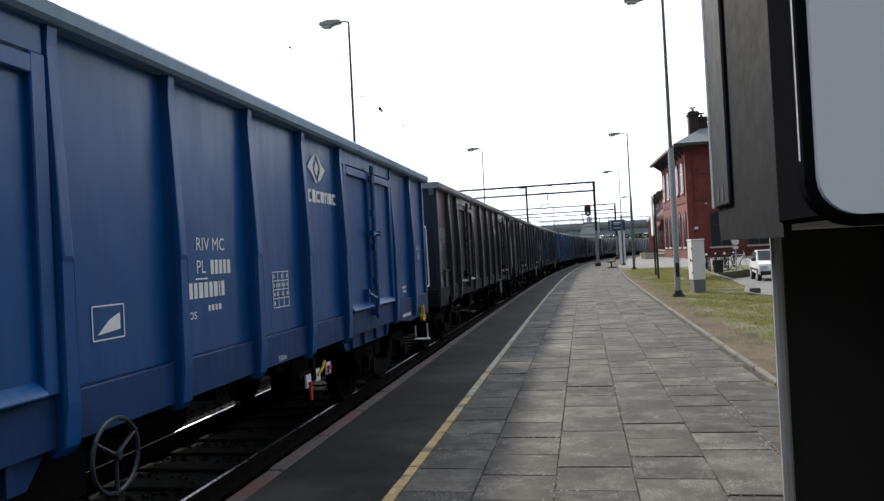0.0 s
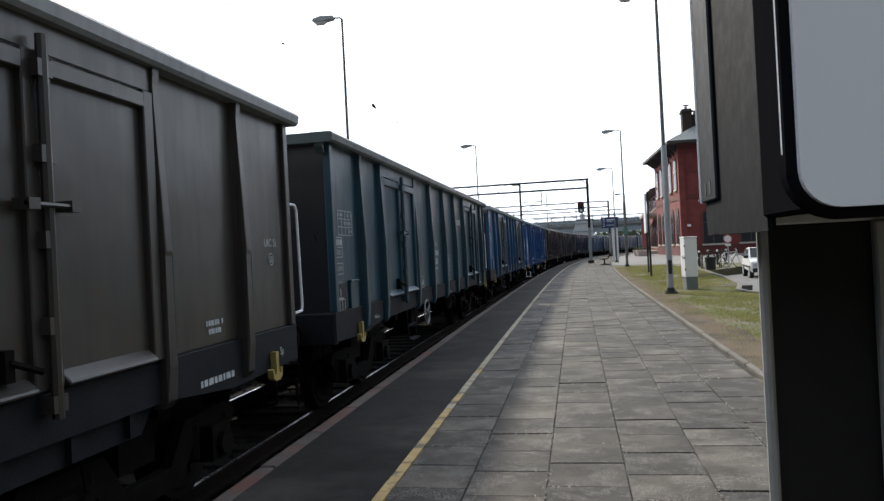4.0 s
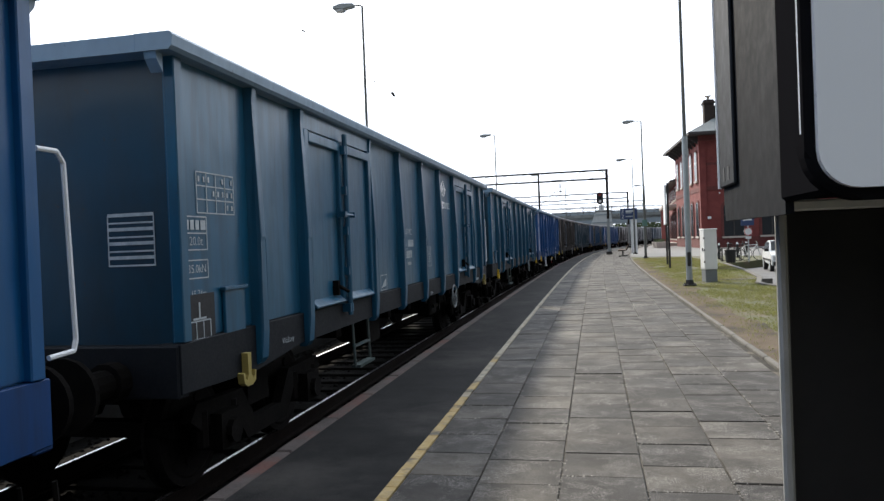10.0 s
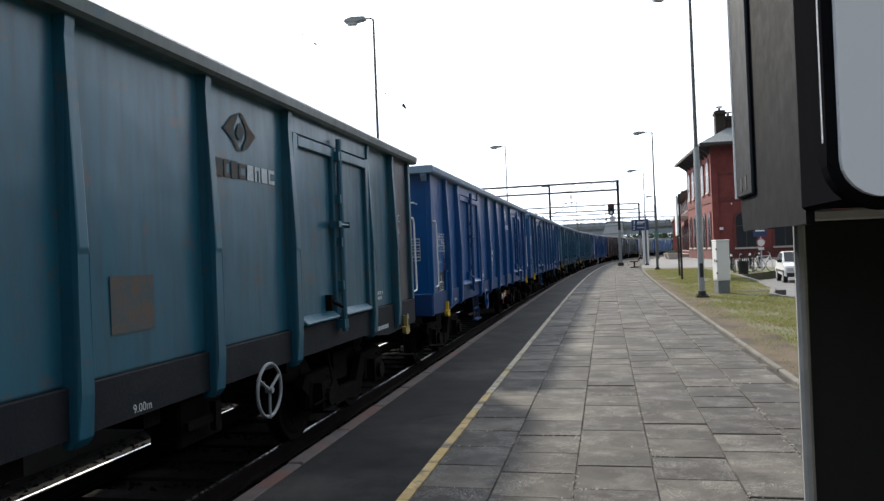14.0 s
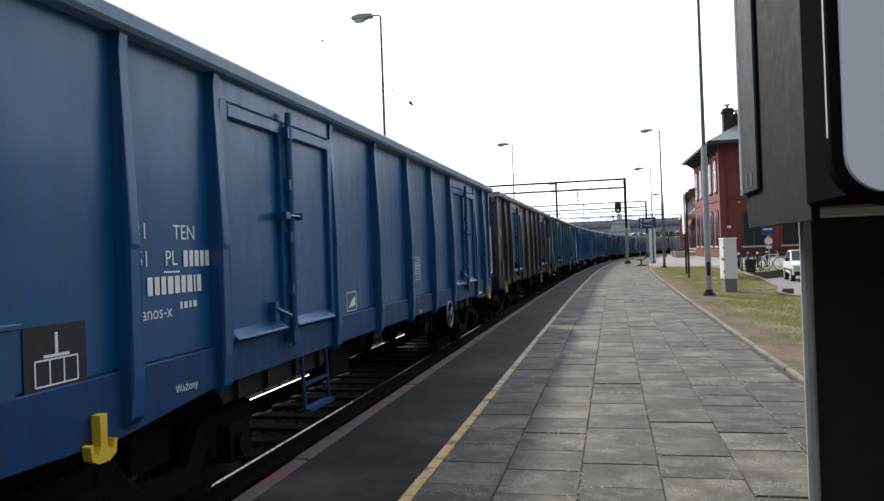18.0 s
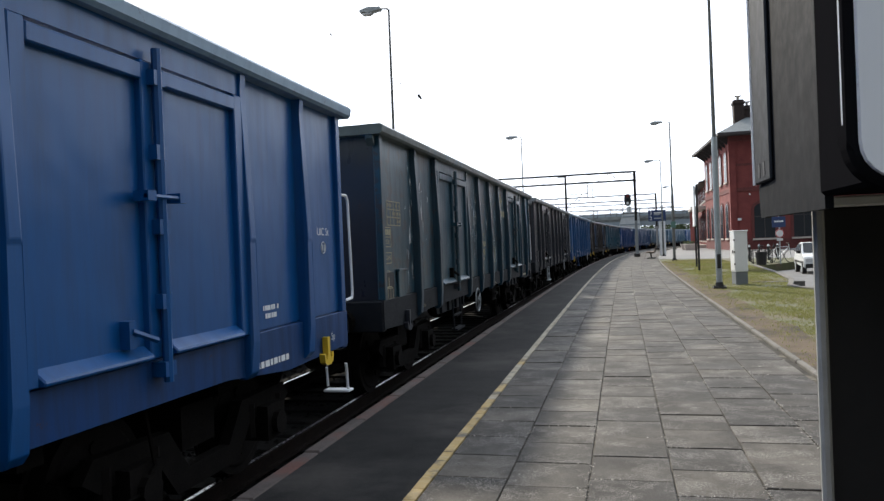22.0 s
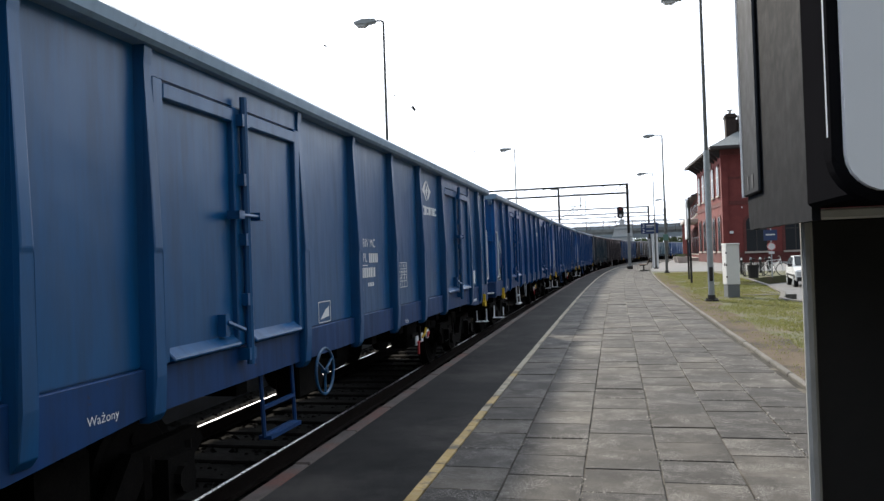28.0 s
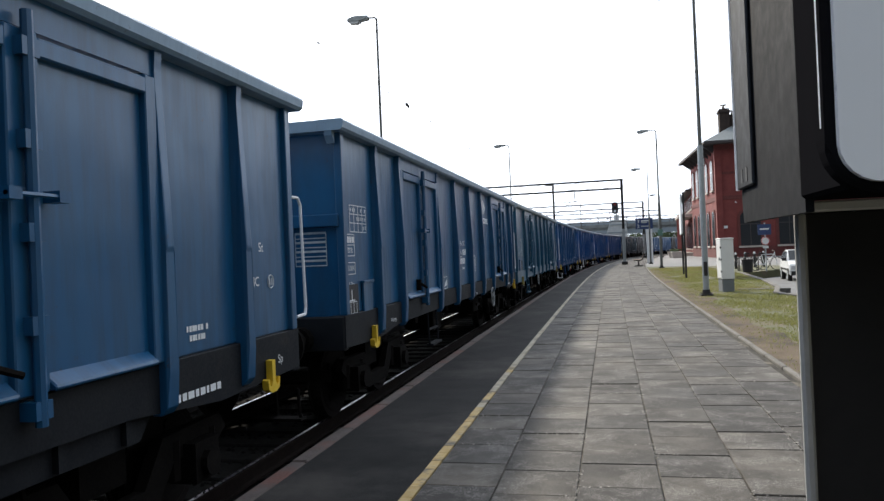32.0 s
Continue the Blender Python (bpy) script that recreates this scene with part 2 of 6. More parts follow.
RAIL_TOP = plain_mat("polished_rail", (0.75, 0.75, 0.77), 0.22, 1.0)
# rail sides, ballast, sleepers: base colours near black for the shade under the train
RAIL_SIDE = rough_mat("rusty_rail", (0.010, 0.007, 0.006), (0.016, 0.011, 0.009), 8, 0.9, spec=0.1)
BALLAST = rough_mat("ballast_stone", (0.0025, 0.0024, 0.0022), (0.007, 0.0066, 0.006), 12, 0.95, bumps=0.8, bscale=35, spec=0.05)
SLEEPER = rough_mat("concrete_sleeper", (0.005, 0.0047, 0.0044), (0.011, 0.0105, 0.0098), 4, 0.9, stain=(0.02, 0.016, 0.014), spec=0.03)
SLAB = slab_mat("concrete_slab")
SLAB_DARK = rough_mat("dark_asphalt", (0.008, 0.0078, 0.0078), (0.022, 0.021, 0.0205), 1.7, 0.8, bumps=0.7, stain=(0.042, 0.039, 0.036), stain_amt=(0.5, 0.68), bscale=90, spec=0.1)
JOINT = rough_mat("joint_dirt", (0.028, 0.026, 0.023), (0.07, 0.063, 0.053), 5, 0.95, stain=(0.17, 0.15, 0.12), stain_amt=(0.52, 0.62), spec=0.1)
GRIT = rough_mat("pale_grit", (0.25, 0.23, 0.20), (0.42, 0.39, 0.34), 9, 0.9, bumps=0)
EDGE = rough_mat("platform_edge_concrete", (0.05, 0.04, 0.037), (0.09, 0.072, 0.065), 4, 0.9, stain=(0.10, 0.045, 0.036), stain_amt=(0.5, 0.65))
KERB = rough_mat("kerb_concrete", (0.085, 0.079, 0.07), (0.15, 0.14, 0.122), 9, 0.9, stain=(0.06, 0.053, 0.045), obj_var=0.15)
YELLOW_LINE = rough_mat("yellow_line_tile", (0.33, 0.22, 0.07), (0.40, 0.31, 0.16), 10, 0.8, stain=(0.11, 0.098, 0.08), stain_amt=(0.48, 0.62), obj_var=0.12)
GALV = rough_mat("galvanised_steel", (0.30, 0.33, 0.34), (0.40, 0.43, 0.44), 5, 0.55, metal=0.3, bumps=0.1)
POLE_DARK = rough_mat("dark_pole_paint", (0.10, 0.105, 0.10), (0.15, 0.15, 0.14), 5, 0.6, bumps=0.1)
STEEL_DARK = rough_mat("catenary_steel", (0.018, 0.018, 0.018), (0.035, 0.033, 0.032), 5, 0.7, bumps=0.1)
BRICK = rough_mat("red_brick_wall", (0.15, 0.036, 0.034), (0.215, 0.054, 0.048), 1.2, 0.85, bumps=0.3, stain=(0.13, 0.034, 0.032), bscale=20)
BRICK_DARK = rough_mat("dark_brick_band", (0.10, 0.03, 0.028), (0.15, 0.045, 0.04), 3, 0.85)
STONE_PALE = rough_mat("pale_stone_trim", (0.42, 0.37, 0.33), (0.52, 0.47, 0.42), 3, 0.85)
SLATE = rough_mat("slate_roof", (0.13, 0.15, 0.155), (0.19, 0.21, 0.215), 2.5, 0.7, bumps=0.4, bscale=14)
EAVE = plain_mat("dark_eave_wood", (0.05, 0.045, 0.045), 0.7)
GLASS_DARK = plain_mat("dark_window_glass", (0.02, 0.024, 0.03), 0.1)
CHIMNEY = rough_mat("chimney_brick", (0.03, 0.022, 0.02), (0.05, 0.036, 0.03), 3, 0.9)
GRASS_SOIL = rough_mat("grass_ground", (0.062, 0.070, 0.029), (0.095, 0.092, 0.042), 1.6, 0.95, bumps=0.8, stain=(0.105, 0.085, 0.052), stain_amt=(0.5, 0.64), bscale=45)
BLADE = rough_mat("grass_blades", (0.115, 0.145, 0.045), (0.17, 0.18, 0.07), 0.8, 0.85, bumps=0, stain=(0.20, 0.165, 0.095), stain_amt=(0.50, 0.62), spec=0.1)
lit = BLADE.node_tree
shine = lit.nodes.new("ShaderNodeBsdfTranslucent")          # thin blades let the sun through
shine.inputs["Color"].default_value = (0.24, 0.235, 0.085, 1)
both = lit.nodes.new("ShaderNodeMixShader")
both.inputs[0].default_value = 0.45
sink = [n for n in lit.nodes if n.type == "OUTPUT_MATERIAL"][0]
lit.links.new(sink.inputs[0].links[0].from_socket, both.inputs[1])
lit.links.new(shine.outputs[0], both.inputs[2])
lit.links.new(both.outputs[0], sink.inputs[0])
STRAW = rough_mat("dry_straw_soil", (0.085, 0.066, 0.047), (0.13, 0.10, 0.07), 2.2, 0.95, bumps=0.9, stain=(0.055, 0.048, 0.04), stain_amt=(0.48, 0.6), bscale=60, spec=0.1)
UNSEEN_WALL = rough_mat("added_dark_wall", (0.045, 0.052, 0.048), (0.075, 0.08, 0.072), 0.4, 0.9)
EARTH = rough_mat("open_ground", (0.09, 0.085, 0.07), (0.13, 0.12, 0.095), 0.3, 0.95)
PAVING = rough_mat("plaza_paving", (0.15, 0.147, 0.144), (0.21, 0.205, 0.20), 1.0, 0.85, stain=(0.12, 0.115, 0.11))
ASPHALT = rough_mat("road_asphalt", (0.10, 0.10, 0.10), (0.14, 0.138, 0.135), 1.5, 0.85)
CABINET = rough_mat("pale_grey_cabinet", (0.74, 0.74, 0.71), (0.80, 0.80, 0.77), 3, 0.6, bumps=0.08, spec=0.3)
CONCRETE = rough_mat("bridge_concrete", (0.17, 0.185, 0.19), (0.25, 0.265, 0.265), 0.6, 0.9, stain=(0.17, 0.18, 0.18))
STAIR_PALE = rough_mat("pale_stair_cladding", (0.42, 0.45, 0.47), (0.54, 0.57, 0.58), 0.8, 0.8, bumps=0.1)
BRIDGE_BLUE = rough_mat("bluish_bridge_girder", (0.22, 0.27, 0.31), (0.28, 0.33, 0.36), 0.6, 0.7)
SIGN_BLUE = plain_mat("sign_blue", (0.02, 0.045, 0.13), 0.5)
SIGN_WHITE = plain_mat("sign_white", (0.7, 0.72, 0.73), 0.5)
SIGN_GREEN = plain_mat("sign_green", (0.10, 0.20, 0.17), 0.5)
YELLOW_WORN = rough_mat("worn_line_tile", (0.27, 0.225, 0.15), (0.36, 0.33, 0.26), 10, 0.8, stain=(0.13, 0.12, 0.10), stain_amt=(0.5, 0.62), obj_var=0.12)
WOOD = rough_mat("bench_wood", (0.10, 0.06, 0.035), (0.15, 0.09, 0.05), 5, 0.7)
CAR_WHITE = plain_mat("white_car_paint", (0.72, 0.73, 0.72), 0.25)
RUBBER = plain_mat("rubber", (0.02, 0.02, 0.02), 0.8)
CAR_GLASS = plain_mat("car_glass", (0.03, 0.035, 0.04), 0.08)
LEAF = rough_mat("tree_leaves", (0.05, 0.085, 0.035), (0.085, 0.12, 0.05), 1.0, 0.7, bumps=0)
BARK = rough_mat("tree_bark", (0.07, 0.055, 0.042), (0.11, 0.09, 0.07), 6, 0.95)
KIOSK_SIDE = rough_mat("charcoal_powder_coat", (0.0105, 0.0122, 0.0155), (0.0145, 0.0165, 0.020), 4, 0.7, bumps=0.03, spec=0.05)
KIOSK_COVER = rough_mat("slate_grey_cover", (0.021, 0.0245, 0.030), (0.027, 0.031, 0.038), 4, 0.6, bumps=0.03, spec=0.1)
KIOSK_BLACK = plain_mat("satin_black_panel", (0.010, 0.010, 0.0115), 0.8, spec=0.0)
PEDESTAL = rough_mat("scuffed_black_panel", (0.012, 0.012, 0.0135), (0.021, 0.0205, 0.022), 3, 0.5, bumps=0.04, stain=(0.034, 0.033, 0.033), stain_amt=(0.55, 0.8), spec=0.2)
ALUMINIUM = rough_mat("dull_aluminium", (0.62, 0.62, 0.60), (0.78, 0.77, 0.75), 12, 0.5, bumps=0.05, stain=(0.3, 0.29, 0.28))
KIOSK_PANE = rough_mat("pale_grey_pane", (0.86, 0.885, 0.91), (0.89, 0.915, 0.94), 3, 0.35, bumps=0.02)
BRUSHED = rough_mat("brushed_metal_edge", (0.32, 0.32, 0.31), (0.46, 0.455, 0.44), 20, 0.5, metal=0.2, bumps=0.05, stain=(0.16, 0.16, 0.155))
# near-white, no metal: sky mirrored in the kiosk trim is put into the colour
SKY_WHITE = plain_mat("sky_white_trim", (0.95, 0.95, 0.95), 0.4, 0.0)
LAMP_GLASS = plain_mat("lamp_diffuser", (0.55, 0.56, 0.56), 0.3)
LED_RED = plain_mat("signal_red_glass", (0.16, 0.012, 0.01), 0.3)


# ---- small mesh tools ----
def mesh_of(bm, name):
    me = bpy.data.meshes.new(name)
    bmesh.ops.recalc_face_normals(bm, faces=bm.faces)
    bm.to_mesh(me)
    bm.free()
    return me


def box(bm, x0, x1, y0, y1, z0, z1):
    v = [bm.verts.new((x, y, z)) for z in (z0, z1) for y in (y0, y1) for x in (x0, x1)]
    for q in ((0, 1, 3, 2), (4, 6, 7, 5), (0, 4, 5, 1), (2, 3, 7, 6), (0, 2, 6, 4), (1, 5, 7, 3)):
        bm.faces.new([v[i] for i in q])
    return v


def bevel(bm, w, seg=1):
    bmesh.ops.bevel(bm, geom=bm.edges[:], offset=w, segments=seg, affect="EDGES", clamp_overlap=True)


def rod(bm, a, b, r, seg=8, r2=None, caps=True):
    a, b = Vector(a), Vector(b)
    d = (b - a).normalized()
    u = d.orthogonal().normalized()
    w = d.cross(u)
    r2 = r if r2 is None else r2
    ra = [bm.verts.new(a + (u * math.cos(k * 2 * math.pi / seg) + w * math.sin(k * 2 * math.pi / seg)) * r) for k in range(seg)]
    rb = [bm.verts.new(b + (u * math.cos(k * 2 * math.pi / seg) + w * math.sin(k * 2 * math.pi / seg)) * r2) for k in range(seg)]
    for k in range(seg):
        bm.faces.new((ra[k], ra[(k + 1) % seg], rb[(k + 1) % seg], rb[k]))
    if caps:
        bm.faces.new(ra[::-1])
        bm.faces.new(rb)


def chain(bm, pts, r, seg=6):
    for a, b in zip(pts, pts[1:]):
        rod(bm, a, b, r, seg)


def ring(bm, c, axis, R, r, n=24, seg=6):
    c, axis = Vector(c), Vector(axis).normalized()
    u = axis.orthogonal().normalized()
    w = axis.cross(u)
    rows = []
    for i in range(n):
        a = 2 * math.pi * i / n
        o = u * math.cos(a) + w * math.sin(a)
        rows.append([bm.verts.new(c + o * (R + r * math.cos(2 * math.pi * k / seg)) + axis * r * math.sin(2 * math.pi * k / seg)) for k in range(seg)])
    for i in range(n):
        p, q = rows[i], rows[(i + 1) % n]
        for k in range(seg):
            bm.faces.new((p[k], p[(k + 1) % seg], q[(k + 1) % seg], q[k]))


def prism(bm, pts, axis, lo, hi):
    """Extrude a polygon. axis 'x': pts are (y, z); 'y': (x, z); 'z': (x, y)."""
    def at(p, h):
        return (h, p[0], p[1]) if axis == "x" else (p[0], h, p[1]) if axis == "y" else (p[0], p[1], h)
    a = [bm.verts.new(at(p, lo)) for p in pts]
    b = [bm.verts.new(at(p, hi)) for p in pts]
    n = len(pts)
    for i in range(n):
        bm.faces.new((a[i], a[(i + 1) % n], b[(i + 1) % n], b[i]))
    bm.faces.new(a[::-1])
    bm.faces.new(b)


CACHE = {}


def cached(key, fn):
    if key not in CACHE:
        bm = bmesh.new()
        fn(bm)
        CACHE[key] = mesh_of(bm, key)
    return CACHE[key]


def put(name, me, material, parent=None, m=None, label=""):
    """One mesh object; the mesh may be shared, the material belongs to the object."""
    ob = new(name, me)
    if not me.materials:
        me.materials.append(None)
    ob.material_slots[0].link = "OBJECT"
    ob.material_slots[0].material = material
    ob.parent = parent
    if m is not None:
        ob.matrix_basis = m
    if label:
        ob["label"] = label
    return ob


def part(name, bm, material, parent, label=""):
    return put(name, mesh_of(bm, name), material, parent, None, label)


def thing(name, label, category, m=None, group="", kind=""):
    ob = new(name)
    ob.empty_display_size = 0.2
    if m is not None:
        ob.matrix_basis = m
    return tagged(ob, label, category, group, kind)


def boxpart(name, dims, material, parent, label="", bev=0.0):
    bm = bmesh.new()
    box(bm, *dims)
    if bev:
        bevel(bm, bev)
    return part(name, bm, material, parent, label)


TEXTS = {}


def text_mesh(s, size):
    """Flat lettering in the built-in font, centred, facing +x, reading along +y."""
    if (s, size) not in TEXTS:
        cu = bpy.data.curves.new("lettering", "FONT")
        cu.body, cu.size, cu.align_x, cu.align_y, cu.resolution_u = s, size, "CENTER", "CENTER", 3
        cu.fill_mode = "FRONT"
        tmp = new("lettering", cu)
        bpy.context.view_layer.update()
        me = bpy.data.meshes.new_from_object(tmp.evaluated_get(bpy.context.evaluated_depsgraph_get()))
        bpy.data.objects.remove(tmp)
        bpy.data.curves.remove(cu)
        me.transform(Matrix(((0, 0, 1, 0), (1, 0, 0, 0), (0, 1, 0, 0), (0, 0, 0, 1))))
        me.materials.clear()
        TEXTS[(s, size)] = me
    return TEXTS[(s, size)]


# ---- the plan: the curve that track and platform follow ----
TRACK_X, RAIL_Z, PITCH = -4.15, -0.45, 15.74


def bend(y):
    """Sideways shift of the curve at y."""
    if y <= 5:
        return 0.0
    u = min(y, 190.0) - 5
    return 5.05e-6 * u ** 3 + max(0.0, y - 190) * 1.515e-5 * 185 ** 2


def slope(y):
    return 1.515e-5 * (min(max(y, 5), 190) - 5) ** 2


ARC_Y = np.linspace(-120, 700, 1641)
ARC_X = np.array([bend(v) for v in ARC_Y])
ARC_S = np.concatenate([[0], np.cumsum(np.hypot(np.diff(ARC_X), np.diff(ARC_Y)))])
ARC_S += -120 - ARC_S[0]


def track_pose(s):
    y = float(np.interp(s, ARC_S, ARC_Y))
    return pose(TRACK_X + bend(y), y, RAIL_Z, 0, 0, -math.degrees(math.atan(slope(y))))


def strip(bm, x0, x1, z, y0, y1, step=2.0, follow=1.0):
    """A flat band along the curve."""
    n = max(1, int(math.ceil((y1 - y0) / step)))
    prev = None
    for i in range(n + 1):
        y = y0 + (y1 - y0) * i / n
        a, b = bm.verts.new((x0 + bend(y) * follow, y, z)), bm.verts.new((x1 + bend(y) * follow, y, z))
        if prev:
            bm.faces.new((prev[0], prev[1], b, a))
        prev = (a, b)


def beam_along(bm, x0, x1, z0, z1, y0, y1, step=2.0):
    """A solid bar along the curve."""
    n = max(1, int(math.ceil((y1 - y0) / step)))
    prev = None
    for i in range(n + 1):
        y = y0 + (y1 - y0) * i / n
        c = bend(y)
        q = [bm.verts.new((x + c, y, z)) for x, z in ((x0, z0), (x1, z0), (x1, z1), (x0, z1))]
        if prev:
            for k in range(4):
                bm.faces.new((prev[k], prev[(k + 1) % 4], q[(k + 1) % 4], q[k]))
        else:
            bm.faces.new(q)
        prev = q
    bm.faces.new(prev[::-1])


# ---- the large structure ----
def structure(name, bm, material, label, category="ground"):
    ob = put(name, mesh_of(bm, name), material)
    return tagged(ob, label, category, kind="structure")


bm = bmesh.new()
box(bm, -1800, 1800, -400, 3000, -1.3, -0.85)
structure("ground", bm, EARTH, "flat bare ground of the station yard", "ground")

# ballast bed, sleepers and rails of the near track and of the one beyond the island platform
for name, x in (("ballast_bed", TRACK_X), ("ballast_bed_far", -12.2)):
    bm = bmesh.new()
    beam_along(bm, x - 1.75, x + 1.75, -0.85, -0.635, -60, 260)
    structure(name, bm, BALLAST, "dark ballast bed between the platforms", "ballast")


def stones(x0, x1, y0, y1, n, z):
    rnd = random.Random(4)
    bm = bmesh.new()
    for _ in range(n):
        y = rnd.uniform(y0, y1)
        x = rnd.uniform(x0, x1) + bend(y)
        s = rnd.uniform(0.02, 0.045)
        v = [bm.verts.new((x + s * rnd.uniform(.6, 1.2) * a, y + s * rnd.uniform(.6, 1.2) * b, z + s * rnd.uniform(.3, .9) * c))
             for a, b, c in ((1, 0, 0), (-1, 0, 0), (0, 1, 0), (0, -1, 0), (0, 0, 1))]
        for i, j in ((0, 2), (2, 1), (1, 3), (3, 0)):
            bm.faces.new((v[i], v[j], v[4]))
    return bm


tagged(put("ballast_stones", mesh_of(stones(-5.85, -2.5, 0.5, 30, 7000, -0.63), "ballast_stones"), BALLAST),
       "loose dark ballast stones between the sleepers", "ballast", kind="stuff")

SLEEPER_SETS = []
for name, x in (("track", TRACK_X), ("track_far", -12.2)):
    tr = thing(name, "railway track with polished rail heads on concrete sleepers", "track", kind="structure")
    for side in (-1, 1):
        cx = x + side * 0.753
        bm = bmesh.new()
        beam_along(bm, cx - 0.012, cx + 0.012, -0.59, -0.485, -60, 260)
        beam_along(bm, cx - 0.07, cx + 0.07, -0.605, -0.588, -60, 260)
        part("rail_web", bm, RAIL_SIDE, tr)
        bm = bmesh.new()
        beam_along(bm, cx - 0.034, cx + 0.034, -0.486, RAIL_Z - .002, -60, 260)
        part("rail_head", bm, RAIL_SIDE, tr)
        bm = bmesh.new()
        beam_along(bm, cx - 0.016, cx + 0.016, RAIL_Z - .003, RAIL_Z, -60, 260)
        part("running_band", bm, RAIL_TOP, tr, "polished running band")
    SLEEPER_SETS.append((tr, x))

# the platform body and the island platform behind the train
bm = bmesh.new()
beam_along(bm, -2.20, 1.852, -0.85, -0.012, -40, 130, 1.0)
structure("platform", bm, JOINT, "platform body with dirt-filled joints", "platform")
bm = bmesh.new()
beam_along(bm, -9.6, -5.95, -0.85, -0.05, -40, 160, 2.0)
structure("platform_island", bm, PAVING, "island platform behind the train", "platform")

# grass, plaza and road on the station side
GRASS_X0 = 1.93


bm = bmesh.new()
turf = [(GRASS_X0 + bend(y), y) for y in (-40, 0, 5, 10, 20, 30, 40, 48, 55)]
turf += [(12.0, 46.0), (9.0, 41.5), (6.0, 37.2), (5.6, 30.0), (5.1, 25.2), (4.72, 23.4), (4.5, 22.5), (4.52, 21.6), (4.85, 20.6), (6.0, 18.6), (9.0, 15.0), (9.0, -40)]
prism(bm, turf, "z", -0.85, -0.02)
structure("grass_strip", bm, GRASS_SOIL, "patchy dry grass strip beside the platform", "grass")
bm = bmesh.new()
rim_pts = [(GRASS_X0 + 0.62 + 0.40 * noise.noise(Vector((y * .6, 2.0, 0))) + bend(y), y) for y in [i * .5 for i in range(-16, 97)]]
prism(bm, [(GRASS_X0 + bend(y), y) for y in range(48, -9, -2)] + rim_pts, "z", -0.3, -0.014)
structure("dry_margin", bm, STRAW, "strip of dry straw and bare soil along the kerb", "ground")
bm = bmesh.new()
plaza = [(1.82 + bend(y), y) for y in (55.2, 65, 75, 85, 100, 115, 130, 150)]
prism(bm, plaza + [(60, 150), (60, 60), (14, 46.2), (12.05, 46.2)], "z", -0.85, -0.03)
structure("plaza", bm, PAVING, "pale paved forecourt of the station", "pavement")
bm = bmesh.new()
road = [(4.55, 22.4), (4.75, 23.5), (5.15, 25.2), (5.65, 30.0), (6.05, 37.2), (9.05, 41.4), (12.05, 45.9), (14.0, 46.0), (40, 46), (40, 15), (9.1, 15.1), (6.05, 18.65), (4.9, 20.65), (4.57, 21.6)]
prism(bm, road, "z", -0.84, -0.16)
for v in bm.verts:
    if v.co.z > -0.3 and v.co.y > 24:
        v.co.z -= 0.22 * min(1, (v.co.y - 24) / 14)
structure("road", bm, ASPHALT, "grey asphalt road dipping away from the kerb", "road")

# kerb stones round the end of the grass by the road
CURVE = [(9.0, 15.0), (6.0, 18.6), (4.85, 20.6), (4.52, 21.6), (4.5, 22.5), (4.72, 23.4), (5.1, 25.2), (5.6, 30.0), (6.0, 37.2)]
rk = thing("road_kerb", "pale concrete kerb curving round the grass", "kerb", kind="structure")
for (xa, ya), (xb, yb) in zip(CURVE, CURVE[1:]):
    ln = math.hypot(xb - xa, yb - ya)
    n = max(1, round(ln / 0.8))
    me = cached("kerb%.2f" % (ln / n), lambda b, L=ln / n: (box(b, -0.075, 0.075, 0.004, L - 0.004, -0.5, 0.035), bevel(b, 0.012)))
    ang = -math.degrees(math.atan2(xb - xa, yb - ya))
    for i in range(n):
        f = i / n
        put("kerb_stone", me, KERB, rk, pose(xa + (xb - xa) * f + 0.06, ya + (yb - ya) * f, -0.005, 0, 0, ang))
ed = thing("edging_strip", "low pale concrete edging across the grass", "kerb", kind="structure")
me = cached("edging", lambda b: (box(b, 0, 0.98, -0.06, 0.06, -0.2, 0.03), bevel(b, 0.01)))
for i in range(3):
    put("kerb_stone", me, KERB, ed, pose(3.85 + i * 0.26, 24.4 - 0.1 * i, -0.02 - 0.004 * i, 0, 0, 8))

# grass blades
rnd = random.Random(11)
bm = bmesh.new()
count = 0
KERB_X, KERB_Y = zip(*CURVE)
while count < 150000:
    y = 5 + 45 * rnd.random() ** 1.5 if rnd.random() < .85 else rnd.uniform(-8, 5)
    x = rnd.uniform(GRASS_X0 + 0.02, 6.2) + bend(y)
    if y > 15 and x > np.interp(y, KERB_Y, KERB_X) - .03:
        continue
    if rnd.random() > 0.62 + 0.9 * noise.noise(Vector((x * 1.1, y * 0.55, 3.0))) + 0.5 * noise.noise(Vector((x * 4.3, y * 2.6, 7.0))):
        continue
    if x - bend(y) < 2.9 and rnd.random() > (x - bend(y) - 1.85) * 0.75:
        continue
    count += 1
    h, a, w = rnd.uniform(0.015, 0.042), rnd.uniform(0, 6.283), rnd.uniform(0.003, 0.006) * (1 + max(y, 0) / 24)
    lean = rnd.uniform(0.3, 1.4) * h
    c, s = math.cos(a), math.sin(a)
    v = [bm.verts.new((x - c * w, y - s * w, -0.022)), bm.verts.new((x + c * w, y + s * w, -0.022)), bm.verts.new((x - s * lean, y + c * lean, -0.02 + h))]
    bm.faces.new(v)
tagged(put("grass", mesh_of(bm, "grass"), BLADE), "short patchy grass, partly dried to straw", "grass", kind="stuff")


